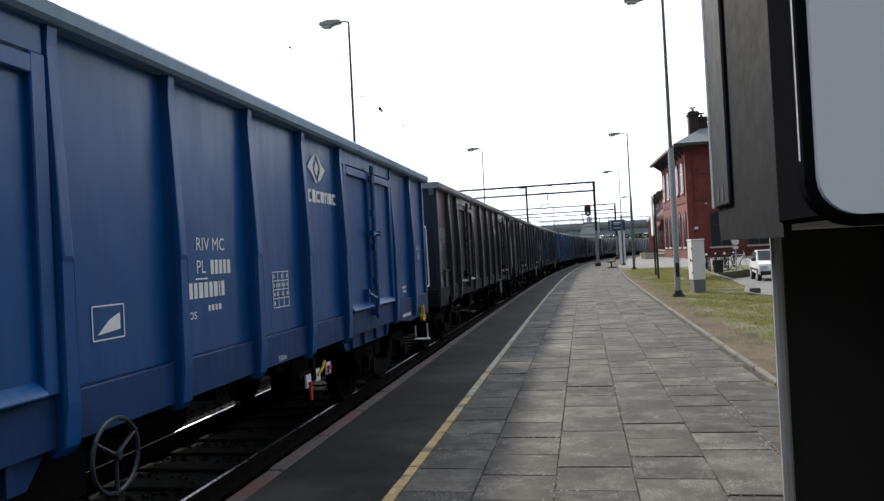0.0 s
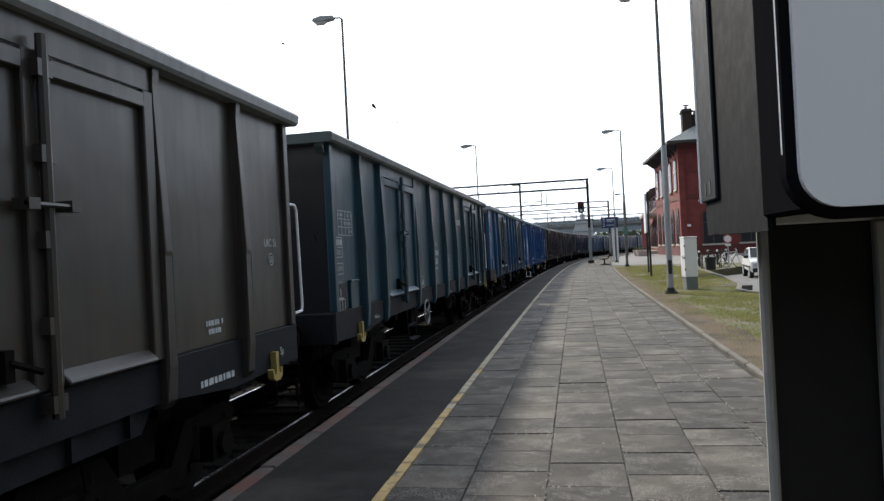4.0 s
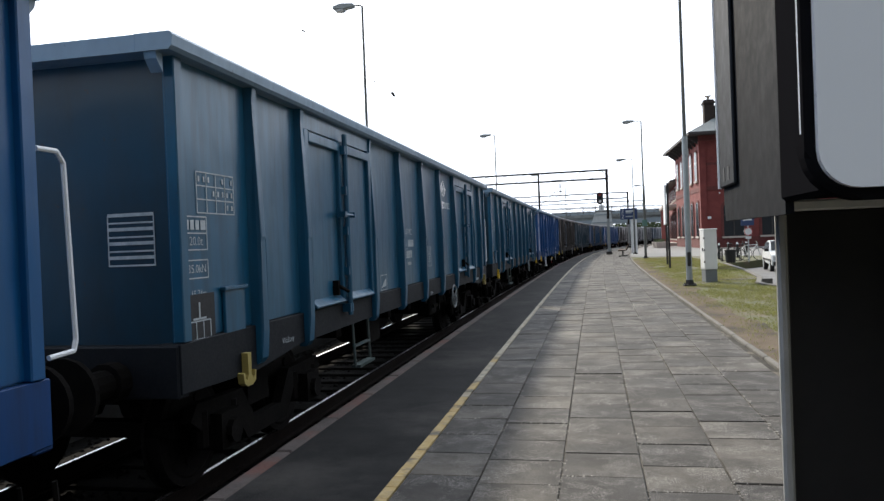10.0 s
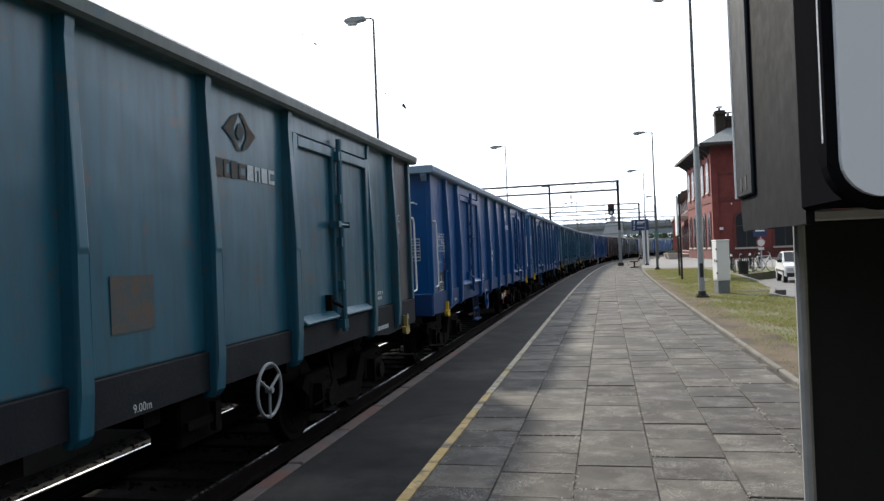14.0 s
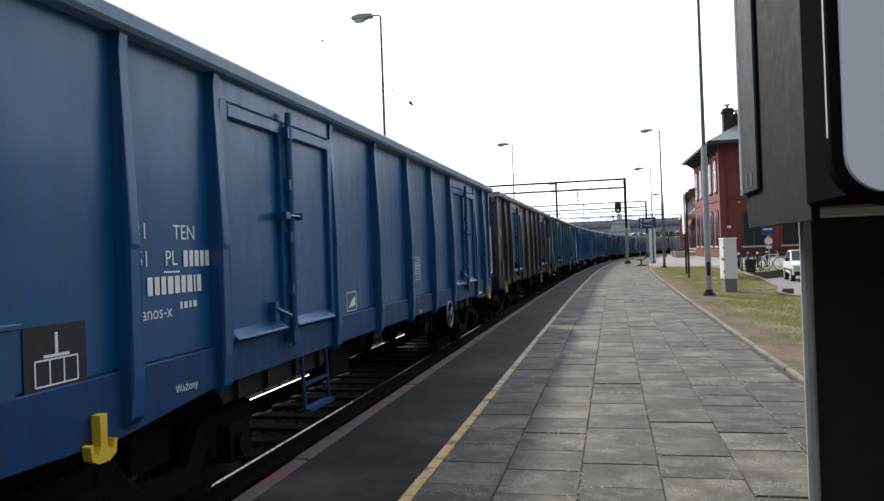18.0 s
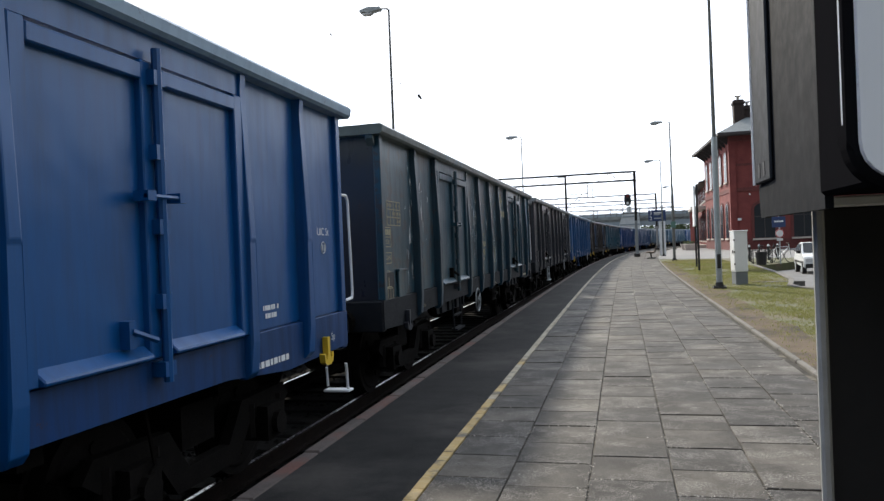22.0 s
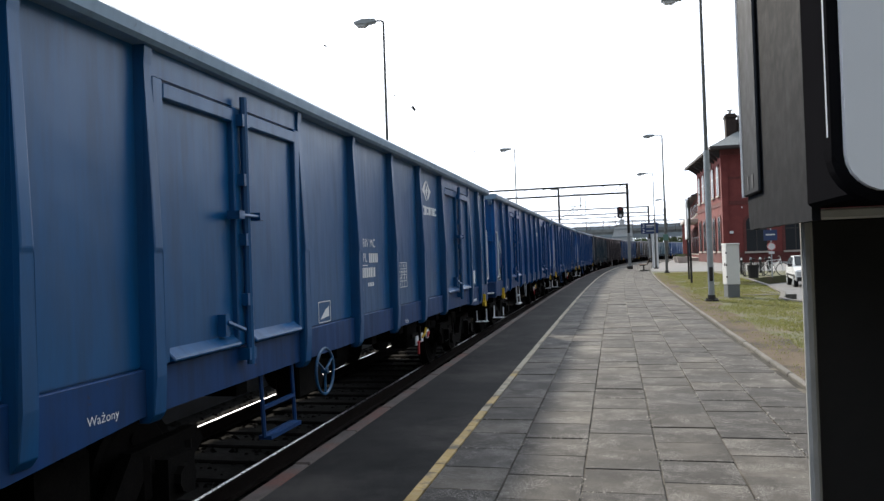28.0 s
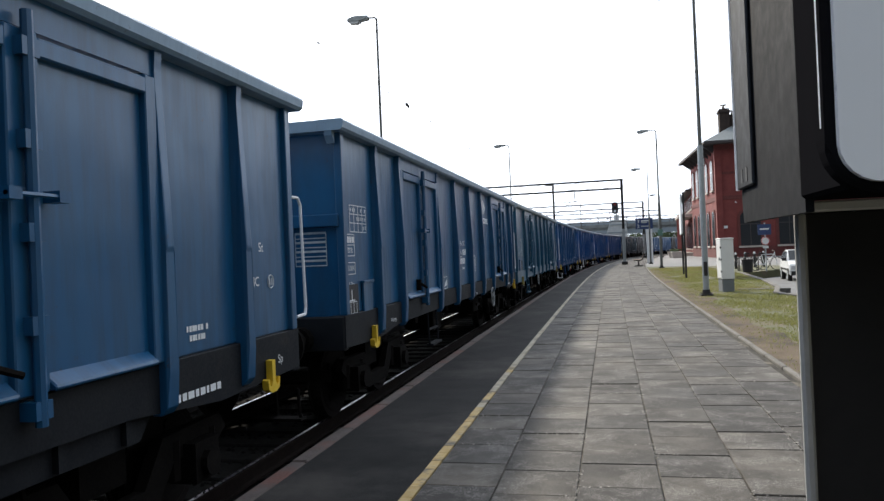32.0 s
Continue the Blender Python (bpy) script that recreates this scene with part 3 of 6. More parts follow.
# ---- lamps, masts, signs ----
def street_lamp(x, y, top, arm, head=0.62, label="", dark=True, base_h=4.2, thick=1.0):
    lp = thing("street_lamp", label, "street lamp", pose(x, y, 0), "platform lamps")
    bm = bmesh.new()
    rod(bm, (0, 0, -0.05), (0, 0, base_h), 0.085 * thick, 12, 0.08 * thick)
    part("lower_pole", bm, GALV if not dark else POLE_DARK, lp)
    bm = bmesh.new()
    rod(bm, (0, 0, base_h - 0.05), (0, 0, top), 0.056 * thick, 10, 0.04 * thick)
    part("upper_pole", bm, POLE_DARK, lp)
    bm = bmesh.new()
    box(bm, -0.17, 0.17, -0.17, 0.17, -0.04, 0.03)
    for sx in (-1, 1):
        for sy in (-1, 1):
            rod(bm, (sx * .13, sy * .13, 0.03), (sx * .13, sy * .13, 0.07), 0.016, 6)
    rod(bm, (0, 0, 0.03), (0, 0, 0.16), 0.115 * thick, 12, 0.1 * thick)
    part("base_plate", bm, STEEL_DARK, lp)
    bm = bmesh.new()
    chain(bm, [(0, 0, top - 0.03), (-0.05, 0, top + 0.03), (-arm, 0, top + 0.05)], 0.025, 8)
    part("arm", bm, POLE_DARK, lp)
    bm = bmesh.new()
    prism(bm, [(-arm + 0.05, top), (-arm + 0.05, top + 0.1), (-arm - head * 0.6, top + 0.13), (-arm - head, top + 0.06), (-arm - head, top - 0.03), (-arm - head * 0.4, top - 0.05)], "y", -0.12, 0.12)
    bevel(bm, 0.02)
    part("lamp_head", bm, GALV, lp)
    bm = bmesh.new()
    prism(bm, [(-arm - head * 0.35, top - 0.052), (-arm - head * 0.93, top - 0.035), (-arm - head * 0.85, top - 0.10), (-arm - head * 0.5, top - 0.11)], "y", -0.1, 0.1)
    part("diffuser", bm, LAMP_GLASS, lp)
    return lp


def service_hatch(parent):
    bm = bmesh.new()
    box(bm, -0.05, 0.05, -0.1, -0.075, 0.55, 0.95)
    bevel(bm, 0.01)
    part("service_hatch", bm, STEEL_DARK, parent, "dark service hatch")


lampA = street_lamp(2.64, 22.08, 8.62, 0.45, 0.62, "tall lamp post with galvanised lower pole on the grass", dark=False, base_h=4.25)
service_hatch(lampA)
street_lamp(3.28, 49.84, 8.9, 0.5, 0.7, "tall dark lamp post standing on the grass edge")
street_lamp(3.35, 63.6, 7.85, 0.6, 0.7, "slim dark lamp post beyond the platform sign", thick=0.8)
street_lamp(6.6, 98.0, 7.9, 0.5, 0.8, "distant slim lamp post beside the platform", thick=0.8)
street_lamp(-6.65, 21.67, 8.78, 0.3, 0.62, "slim lamp post on the island platform behind the train", thick=0.8)
street_lamp(-6.42, 50.6, 8.75, 0.3, 0.75, "slim lamp post on the island platform behind the train", thick=0.8)
street_lamp(-3.2, 92.0, 8.6, 0.4, 0.9, "distant slim lamp post behind the train", thick=0.8)


def gantry(y, xr, xl, top, legs, label):
    g = thing("catenary_gantry", label, "gantry", pose(0, y, 0), "catenary gantries")
    for x, z0 in legs:
        bm = bmesh.new()
        for sx in (-1, 1):
            box(bm, x + sx * .085 - .02, x + sx * .085 + .02, -.1, .1, z0 + 3.0, top)
        box(bm, x - .07, x + .07, -.015, .015, z0 + 3.0, top)
        part("mast", bm, STEEL_DARK, g)
        bm = bmesh.new()
        for sx in (-1, 1):
            box(bm, x + sx * .10 - .022, x + sx * .10 + .022, -.11, .11, z0, z0 + 3.0)
        box(bm, x - .08, x + .08, -.02, .02, z0, z0 + 3.0)
        part("mast_foot", bm, GALV, g, "pale galvanised lower mast")
        bm = bmesh.new()
        box(bm, x - 0.24, x + 0.24, -0.24, 0.24, z0 - 0.1, z0 + 0.26)
        bevel(bm, 0.03)
        part("mast_footing", bm, STEEL_DARK, g)
    for nm, z in (("top_chord", top), ("bottom_chord", top - 0.72)):
        bm = bmesh.new()
        for sy in (-1, 1):
            box(bm, xl, xr + 0.1, sy * .2 - .04, sy * .2 + .04, z - 0.065, z + 0.045)
        part(nm, bm, STEEL_DARK, g)
    bm = bmesh.new()
    x, k = xl, 1
    while x < xr - 0.3:
        for sy in (-1, 1):
            rod(bm, (x, sy * .2, top - .04 if k > 0 else top - .7), (x + .8, sy * .2, top - .7 if k > 0 else top - .04), 0.014, 5)
        x, k = x + .8, -k
    part("lattice", bm, STEEL_DARK, g)
    # hangers with insulators over the tracks
    for hx in (TRACK_X + bend(y), -12.2 + bend(y)):
        if xl < hx < xr:
            bm = bmesh.new()
            rod(bm, (hx + .5, 0, top - .75), (hx + .5, 0, top - 2.0), 0.03, 6)
            rod(bm, (hx + .5, 0, top - 1.9), (hx - .4, 0, top - 2.3), 0.02, 6)
            part("hanger", bm, STEEL_DARK, g)
            bm = bmesh.new()
            for i in range(4):
                rod(bm, (hx + .5, 0, top - 0.95 - .1 * i), (hx + .5, 0, top - 1.0 - .1 * i), 0.07, 8)
            part("insulator", bm, plain_brown, g)
    return g


plain_brown = plain_mat("brown_insulator", (0.10, 0.05, 0.035), 0.3)
gantry(63.5, 1.27, -20, 7.1, ((1.24, 0.0),), "lattice catenary gantry spanning the tracks from the platform")
gantry(97.0, 4.4, -16, 7.1, ((4.4, 0.0),), "lattice catenary gantry further along the curve")
gantry(122.0, 8.1, -12, 7.1, ((8.1, 0.0),), "distant lattice catenary gantry")
gantry(150.0, 14.5, -8, 7.3, ((14.5, 0.0),), "distant lattice catenary gantry")
mast = thing("catenary_mast", "dark steel catenary mast with a bracket", "mast", pose(-5.1, 73.0, -0.85))
bm = bmesh.new()
rod(bm, (0, 0, 0), (0, 0, 8.8), 0.13, 8, 0.09)
part("pole", bm, STEEL_DARK, mast)
bm = bmesh.new()
chain(bm, [(0, 0, 5.6), (1.6, 0, 6.9), (2.3, 0, 6.95)], 0.035, 6)
chain(bm, [(0, 0, 6.9), (1.6, 0, 6.9)], 0.025, 6)
part("bracket", bm, STEEL_DARK, mast)
bm = bmesh.new()
box(bm, -0.75, -0.05, -0.1, 0.1, 8.6, 8.75)
part("floodlight", bm, STEEL_DARK, mast)

cat = thing("overhead_wire", "overhead contact wire and messenger with droppers", "wire")
bm = bmesh.new()
beam_along(bm, TRACK_X - 0.0015, TRACK_X + 0.0015, 4.742, 4.745, -30, 240, 4)
part("contact_wire", bm, STEEL_DARK, cat)
bm = bmesh.new()
beam_along(bm, TRACK_X - 0.0012, TRACK_X + 0.0012, 6.0, 6.0024, -30, 240, 4)
part("messenger_wire", bm, STEEL_DARK, cat)
for y, r in ((5.2, .012), (10.5, .014), (14.15, .012), (15.55, .034), (17.65, .013), (22.7, .016), (28.5, .018), (36, .02)):
    bm = bmesh.new()
    x = TRACK_X + bend(y)
    rod(bm, (x, y - r * 2.6, 4.72 + r), (x, y + r * 2.6, 4.745 - r * .6), r, 6, r * 0.7)
    rod(bm, (x, y, 4.75), (x, y, 6.0), 0.0008, 4)
    part("dropper_clamp", bm, STEEL_DARK, cat)

# signal on the gantry mast
sg = thing("railway_signal", "black railway signal head with round lenses on a white post bracket", "signal", pose(0.62, 63.0, 0))
bm = bmesh.new()
prism(bm, [(math.cos(a) * .27, (4.95 if math.sin(a) > 0 else 4.5) + math.sin(a) * .27) for a in [i * math.pi / 10 for i in range(20)]], "y", -0.12, 0.1)
part("signal_board", bm, BLACKP, sg)
for i, (z, mt) in enumerate(((5.02, LED_RED), (4.74, GLASS_DARK), (4.46, SIGN_WHITE))):
    bm = bmesh.new()
    rod(bm, (0, -0.13, z), (0, -0.17, z), 0.11, 12)
    part("lens", bm, mt, sg)
bm = bmesh.new()
rod(bm, (0, 0.1, 4.7), (0.62, 0.45, 4.7), 0.04, 6)
part("bracket", bm, GALV, sg)
bm = bmesh.new()
rod(bm, (0.1, 0.0, 4.3), (0.1, 0.0, 3.5), 0.04, 6)
part("stem", bm, GALV, sg)
bm = bmesh.new()
box(bm, -0.12, 0.3, -0.02, 0.02, 3.72, 4.15)
part("number_board", bm, SIGN_WHITE, sg)

# platform number sign
ps = thing("platform_sign", "dark blue platform number sign on white posts", "sign", pose(2.3, 65.3, 0))
boxpart("sign_panel", (0, 1.42, -0.05, 0.05, 2.92, 3.86), SIGN_BLUE, ps, bev=0.02)
for x in (0.95, 1.25):
    bm = bmesh.new()
    rod(bm, (x, 0.12, -0.03), (x, 0.12, 3.2), 0.11, 10)
    part("post", bm, SIGN_WHITE, ps)
for ch, z in (("3", 3.6), ("2", 3.16)):
    put("platform_number", text_mesh(ch, 0.46), SIGN_WHITE, ps, pose(0.2, -0.056, z, 0, 0, -90))
for z, w in ((3.62, .75), (3.48, .5), (3.16, .6)):
    boxpart("text_bar", (0.45, 0.45 + w, -0.058, -0.052, z - .05, z + .05), SIGN_WHITE if z == 3.62 else GALV, ps)
gs = thing("small_green_sign", "small green sign fixed to a lamp post", "sign", pose(3.28, 49.7, 0))
boxpart("sign_plate", (-0.16, 0.16, -0.02, 0.02, 2.1, 2.5), SIGN_GREEN, gs, bev=0.008)
bm = bmesh.new()
ring(bm, (0, 0.14, 2.3), (0, 0, 1), 0.1, 0.02, 12)
part("clamp", bm, GALV, gs)

# notice board beside the platform, on two posts
nb = thing("notice_board", "tall pale notice board between two dark posts in the grass", "notice board", pose(3.25, 33.9, 0, 0, 0, -4))
for y, h in ((0.0, 3.75), (4.4, 3.95)):
    bm = bmesh.new()
    box(bm, -0.045, 0.045, y - 0.045, y + 0.045, -0.05, h)
    bevel(bm, 0.008)
    part("post", bm, STEEL_DARK, nb)
boxpart("board", (-0.12, -0.055, 0.4, 4.1, 1.95, 3.65), SIGN_WHITE, nb, bev=0.01)
boxpart("frame_rail", (-0.06, 0.0, 0.0, 4.4, 3.45, 3.55), STEEL_DARK, nb)
boxpart("frame_rail", (-0.06, 0.0, 0.0, 4.4, 2.05, 2.15), STEEL_DARK, nb)

# bench
be = thing("bench", "platform bench with wooden slats on steel legs", "bench", pose(2.1, 56.7, 0, 0, 0, -4))
for y in (-0.7, 0.7):
    bm = bmesh.new()
    chain(bm, [(-0.3, y, 0.02), (0.32, y, 0.02)], 0.03, 6)
    chain(bm, [(0.0, y, 0.02), (-0.02, y, 0.40), (0.25, y, 0.45), (0.5, y, 0.92)], 0.03, 6)
    chain(bm, [(-0.02, y, 0.40), (-0.32, y, 0.45)], 0.03, 6)
    part("leg", bm, STEEL_DARK, be)
for i in range(4):
    boxpart("seat_slat", (-0.34 + i * .14, -0.22 + i * .14, -0.9, 0.9, 0.46, 0.495), WOOD, be, bev=0.006)
for i in range(3):
    bm = bmesh.new()
    box(bm, 0.245 + i * .08, 0.275 + i * .08, -0.9, 0.9, 0.56 + i * .14, 0.67 + i * .14)
    part("back_slat", bm, WOOD, be)

# utility cabinet on the grass
cb = thing("utility_cabinet", "pale grey utility cabinet on a concrete plinth in the grass", "cabinet", pose(3.42, 23.7, 0, 0, 0, 11))
boxpart("plinth", (-0.178, 0.178, -0.18, 0.18, -0.06, 0.37), CONCRETE, cb, "grey concrete plinth", 0.01)
boxpart("body", (-0.19, 0.19, -0.195, 0.195, 0.37, 1.56), CABINET, cb, bev=0.008)
boxpart("lid", (-0.207, 0.207, -0.212, 0.212, 1.56, 1.605), CABINET, cb, bev=0.012)
boxpart("door", (-0.198, -0.188, -0.175, 0.178, 0.40, 1.53), CABINET, cb, bev=0.003)
for z in (0.6, 0.96, 1.32):
    boxpart("hinge", (-0.204, -0.182, -0.197, -0.15, z - .03, z + .03), STEEL_DARK, cb)
boxpart("lock", (-0.212, -0.197, -0.08, -0.03, 0.93, 1.02), BLACKP, cb)


# ---- the goods train ----
# wagon space: +y is the way it runs, +x the side towards the platform, z = 0 on the rails
TAIL = -7.06
BAYS = (7.35, 6.38, 5.33, 3.07, 1.66, 0.25, -1.19, -2.63, -4.87, -5.91, TAIL)      # wide middle bays
BAYS_NEW = (7.35, 6.23, 4.99, 2.70, 1.50, 0.28, -0.95, -2.12, -4.43, -5.59, TAIL)  # narrow middle bays
BAYS_FEW = (7.35, 5.30, 3.01, 1.58, -0.07, -1.61, -3.15, -5.53, -7.6)              # fewer stakes
XP, XO = 1.338, 1.445         # panel plane and outer face of the posts
ZS, ZT = 1.312, 3.28          # foot of the side sheets, underside of the rim
TURNING = []
WAGONS = []


def panel_mesh(w, seed):
    def build(b):
        n, mrows = 8, 8
        r = Vector((seed * 7.3, 1.7, 0.4))
        g = [[b.verts.new((XP + 0.006 * noise.noise(r + Vector((0, j * 0.5, i * 0.6))) * (0 < i < mrows) * (0 < j < n), -w / 2 + w * j / n, ZS + (ZT - ZS) * i / mrows))
              for j in range(n + 1)] for i in range(mrows + 1)]
        for i in range(mrows):
            for j in range(n):
                b.faces.new((g[i][j], g[i][j + 1], g[i + 1][j + 1], g[i + 1][j])).smooth = True
        box(b, XP - 0.05, XP - 0.012, -w / 2, w / 2, ZS - .012, ZT)
    return cached("panel_%.2f_%d" % (w, seed), build)


def post_build(b):
    # stake: shallow at the top, deepening evenly to mid height, a small notch, then a broad foot over the sole bar
    prof = [(XP - .02, 0.97), (XO - .06, 0.97), (XO - .02, 1.02), (XO, 1.25), (XO - .002, 2.00), (XO + .006, 2.03), (XP + .070, 3.05), (XP + .068, 3.16), (XO - .03, ZT - .01), (XO - .03, ZT), (XP - .02, ZT)]
    prism(b, prof, "y", -0.05, 0.05)
    for v in b.verts:
        if v.co.z > 2.01 and v.co.x > XP:
            v.co.y *= 0.74
        elif v.co.z < 1.1:
            v.co.y *= 1.25
    bevel(b, 0.006)


def leaf_build(b):
    # one door leaf, 1.0 wide, centred: recessed sheet with a raised frame and a folded lip at the foot
    box(b, XP - .03, XP + .03, -.52, .52, 1.30, 3.1)
    for y in (-.49, .49):
        box(b, XP + .02, XP + .075, y - .055, y + .055, 1.31, 3.1)
    box(b, XP + .02, XP + .08, -.44, .44, 2.98, 3.08)
    prism(b, [(XP + .025, 1.31), (XP + .10, 1.31), (XP + .105, 1.335), (XP + .025, 1.40)], "y", -.43, .43)
    bevel(b, 0.008)


def rim_build(b, tail=TAIL):
    for s in (-1, 1):
        pts = [(s * 1.20, ZT - .005), (s * 1.445, ZT - .005), (s * 1.47, ZT + .02), (s * 1.48, ZT + .09), (s * 1.46, ZT + .115), (s * 1.20, ZT + .115)]
        prism(b, pts, "y", tail - .17, 7.47)
    for y, d in ((7.37, 1), (tail - .07, -1)):
        # gusset under the overhang at each corner
        for s in (-1, 1):
            prism(b, [(y, ZT + .01), (y + d * .085, ZT + .01), (y + d * .07, ZT - .05), (y, ZT - .13)], "x", min(s * 1.25, s * 1.34), max(s * 1.25, s * 1.34))
    for y0, y1 in ((tail - .168, tail + .1), (7.25, 7.468)):
        box(b, -1.197, 1.197, y0, y1, ZT - .005, ZT + .112)


def sole_build(b, tail):
    # flush with the side sheets, a narrow dark slit above it; a little deeper over the bogies
    for s in (-1, 1):
        pts = [(7.4, .95), (7.4, 1.298), (tail - .05, 1.298), (tail - .05, .95), (-6.0, .92), (-5.0, 1.015), (-3.0, 1.025), (3.0, 1.025), (5.0, 1.015), (6.0, .92)]
        x0, x1 = sorted((s * 1.20, s * (XP + .035)))
        prism(b, pts, "x", x0, x1)
    bevel(b, 0.006)


def door_beam_build(b):
    # stiffening beam under a pair of doors
    prism(b, [(-1.1, 1.03), (-.98, .85), (.95, .84), (1.12, 1.03)], "x", 1.22, 1.30)
    for y in (-.8, -.3, .25, .8):
        box(b, 1.295, 1.34, y - .025, y + .025, .86, 1.024)


def end_build(b):
    # end sheet, its outward face at +y
    box(b, -1.335, 1.335, -.05, 0, 1.2, ZT)


def end_parts(w, m, body, beam, sole):
    put("end_wall", cached("end_wall", end_build), body, w, m)
    for x in (-.62, .62) if beam else ():
        put("end_stake", cached("end_stake", lambda b: (prism(b, [(-.02, .95), (.06, 1.0), (.09, 1.3), (.09, 2.1), (.05, ZT), (-.02, ZT)], "x", -.06, .06), bevel(b, .006))), body, w, m @ pose(x, 0, 0))
    if beam:
        put("end_beam", cached("end_beam", lambda b: (box(b, -1.33, 1.33, -.01, .075, 2.26, 2.40), bevel(b, .01))), body, w, m)
    put("headstock", cached("headstock", lambda b: (box(b, -1.36, 1.36, -.04, .10, .92, 1.29), bevel(b, .012))), sole, w, m)


def far_build(b, tail=TAIL):
    box(b, -XP, -XP + .05, tail, 7.35, ZS, ZT)


def floor_build(b):
    box(b, -1.19, 1.19, TAIL + .05, 7.3, 1.12, 1.2)


def under_build(b):
    box(b, -.22, .22, TAIL + .05, 7.3, .72, 1.1)
    for y in (-5.3, -3.4, -1.2, 0, 1.2, 3.4, 5.3):
        box(b, -1.17, 1.17, y - .09, y + .09, .86, 1.1)


def bogie_build(b):
    for s in (-1, 1):
        x0, x1 = s * 1.0, s * 1.09
        if x0 > x1:
            x0, x1 = x1, x0
        prism(b, [(-1.35, .62), (-1.25, .74), (-.5, .72), (-.28, .42), (.28, .42), (.5, .72), (1.25, .74), (1.35, .62), (1.2, .52), (.95, .55), (.62, .52), (.42, .26), (-.42, .26), (-.62, .52), (-.95, .55), (-1.2, .52)], "x", x0, x1)
        for y in (-.9, .9):
            box(b, s * 1.1 - .13, s * 1.1 + .09, y - .16, y + .16, .33, .62)
            rod(b, (s * 1.18, y, .46), (s * 1.24, y, .46), .1, 10)
            for dy in (-.24, .24):
                rod(b, (s * 1.05, y + dy, .38), (s * 1.05, y + dy, .66), .06, 8)
    box(b, -1.0, 1.0, -.22, .22, .5, .82)
    for y in (-1.32, 1.32):
        box(b, -.95, .95, y - .04, y + .04, .5, .62)


def wheelset_build(b):
    rod(b, (-1.05, 0, 0), (1.05, 0, 0), .08, 10)
    for s in (-1, 1):
        rod(b, (s * .70, 0, 0), (s * .82, 0, 0), .46, 28)
        rod(b, (s * .68, 0, 0), (s * .70, 0, 0), .49, 28)
        rod(b, (s * .82, 0, 0), (s * .83, 0, 0), .40, 24, .38)
        rod(b, (s * .83, 0, 0), (s * .88, 0, 0), .16, 14)
        for k in range(4):
            a = k * math.pi / 2
            rod(b, (s * .83, math.cos(a) * .26, math.sin(a) * .26), (s * .845, math.cos(a) * .26, math.sin(a) * .26), .045, 8)


def buffer_build(b):
    rod(b, (0, 0, 0), (0, .34, 0), .10, 12)
    rod(b, (0, .0, 0), (0, .12, 0), .14, 12)
    rod(b, (0, .48, 0), (0, .52, 0), .24, 20)
    rod(b, (0, .3, 0), (0, .49, 0), .065, 10)


def coupling_build(b):
    chain(b, [(0, 0, 1.0), (0, .25, 1.0), (0, .42, .92)], .05, 6)
    for i in range(3):
        ring(b, (0, .48 + .1 * i, .88 - .06 * i), (1 if i % 2 else 0, .2, 0 if i % 2 else 1), .08, .018, 10, 5)
    chain(b, [(.35, 0, .95), (.38, .2, .7), (.36, .42, .6), (.33, .6, .75)], .022, 6)
    chain(b, [(-.35, 0, .95), (-.38, .2, .7), (-.36, .42, .6), (-.33, .6, .75)], .022, 6)


def handwheel_build(b):
    ring(b, (0, 0, 0), (1, 0, 0), .21, .014, 28, 6)
    for k in range(3):
        a = k * 2.0944 + .5
        rod(b, (0, 0, 0), (0, .225 * math.cos(a), .225 * math.sin(a)), .012, 6)
    rod(b, (-.03, 0, 0), (.03, 0, 0), .025, 8)


def step_build(b):
    chain(b, [(XO - .10, -.29, 1.04), (XO - .08, -.29, .52), (XO - .08, .29, .52), (XO - .10, .29, 1.04)], .018, 6)
    box(b, XO - .13, XO - .02, -.29, .29, .50, .53)
    box(b, XO - .11, XO - .07, -.29, .29, .74, .765)


def hook_build(b):
    # an anchor-shaped plate
    pts = [(-.035, .2), (.035, .2), (.03, .0), (.06, -.045), (.09, -.03), (.10, .03), (.13, .02), (.115, -.07), (.05, -.105), (-.05, -.105), (-.115, -.07), (-.13, .02), (-.10, .03), (-.09, -.03), (-.06, -.045), (-.03, .0)]
    prism(b, [(y * .85, z * .85) for y, z in pts], "x", -.015, .04)


def grab_build(b):
    chain(b, [(0, 0, 2.49), (0, .15, 2.49), (0, .20, 2.43), (0, .24, 1.47), (0, .22, 1.41), (0, .03, 1.40)], .0145, 7)


def corner_step_build(b):
    chain(b, [(0, 0, .74), (0, .02, .50), (.0, .05, .46)], .016, 6)
    chain(b, [(-.22, 0, .7), (-.22, .02, .50)], .014, 6)
    box(b, -.25, .03, -.03, .11, .445, .465)


def hinge_build(b):
    rod(b, (XP + .11, 0, 1.16), (XP + .11, 0, 3.18), .03, 8)
    for z in (1.24, 1.65, 2.1, 2.55, 3.0):
        box(b, XP + .0, XP + .13, -.055, .055, z - .045, z + .045)
    box(b, XP + .06, XP + .16, -.2, -.12, 2.25, 2.31)
    box(b, XP + .06, XP + .16, .12, .2, 2.25, 2.31)
    rod(b, (XP + .14, -.2, 2.28), (XP + .14, .2, 2.28), .014, 6)


def latch_build(b):
    box(b, XP + .03, XP + .095, -.03, .03, 1.40, 1.56)
    rod(b, (XP + .09, .0, 1.5), (XP + .14, .16, 1.43), .02, 6)


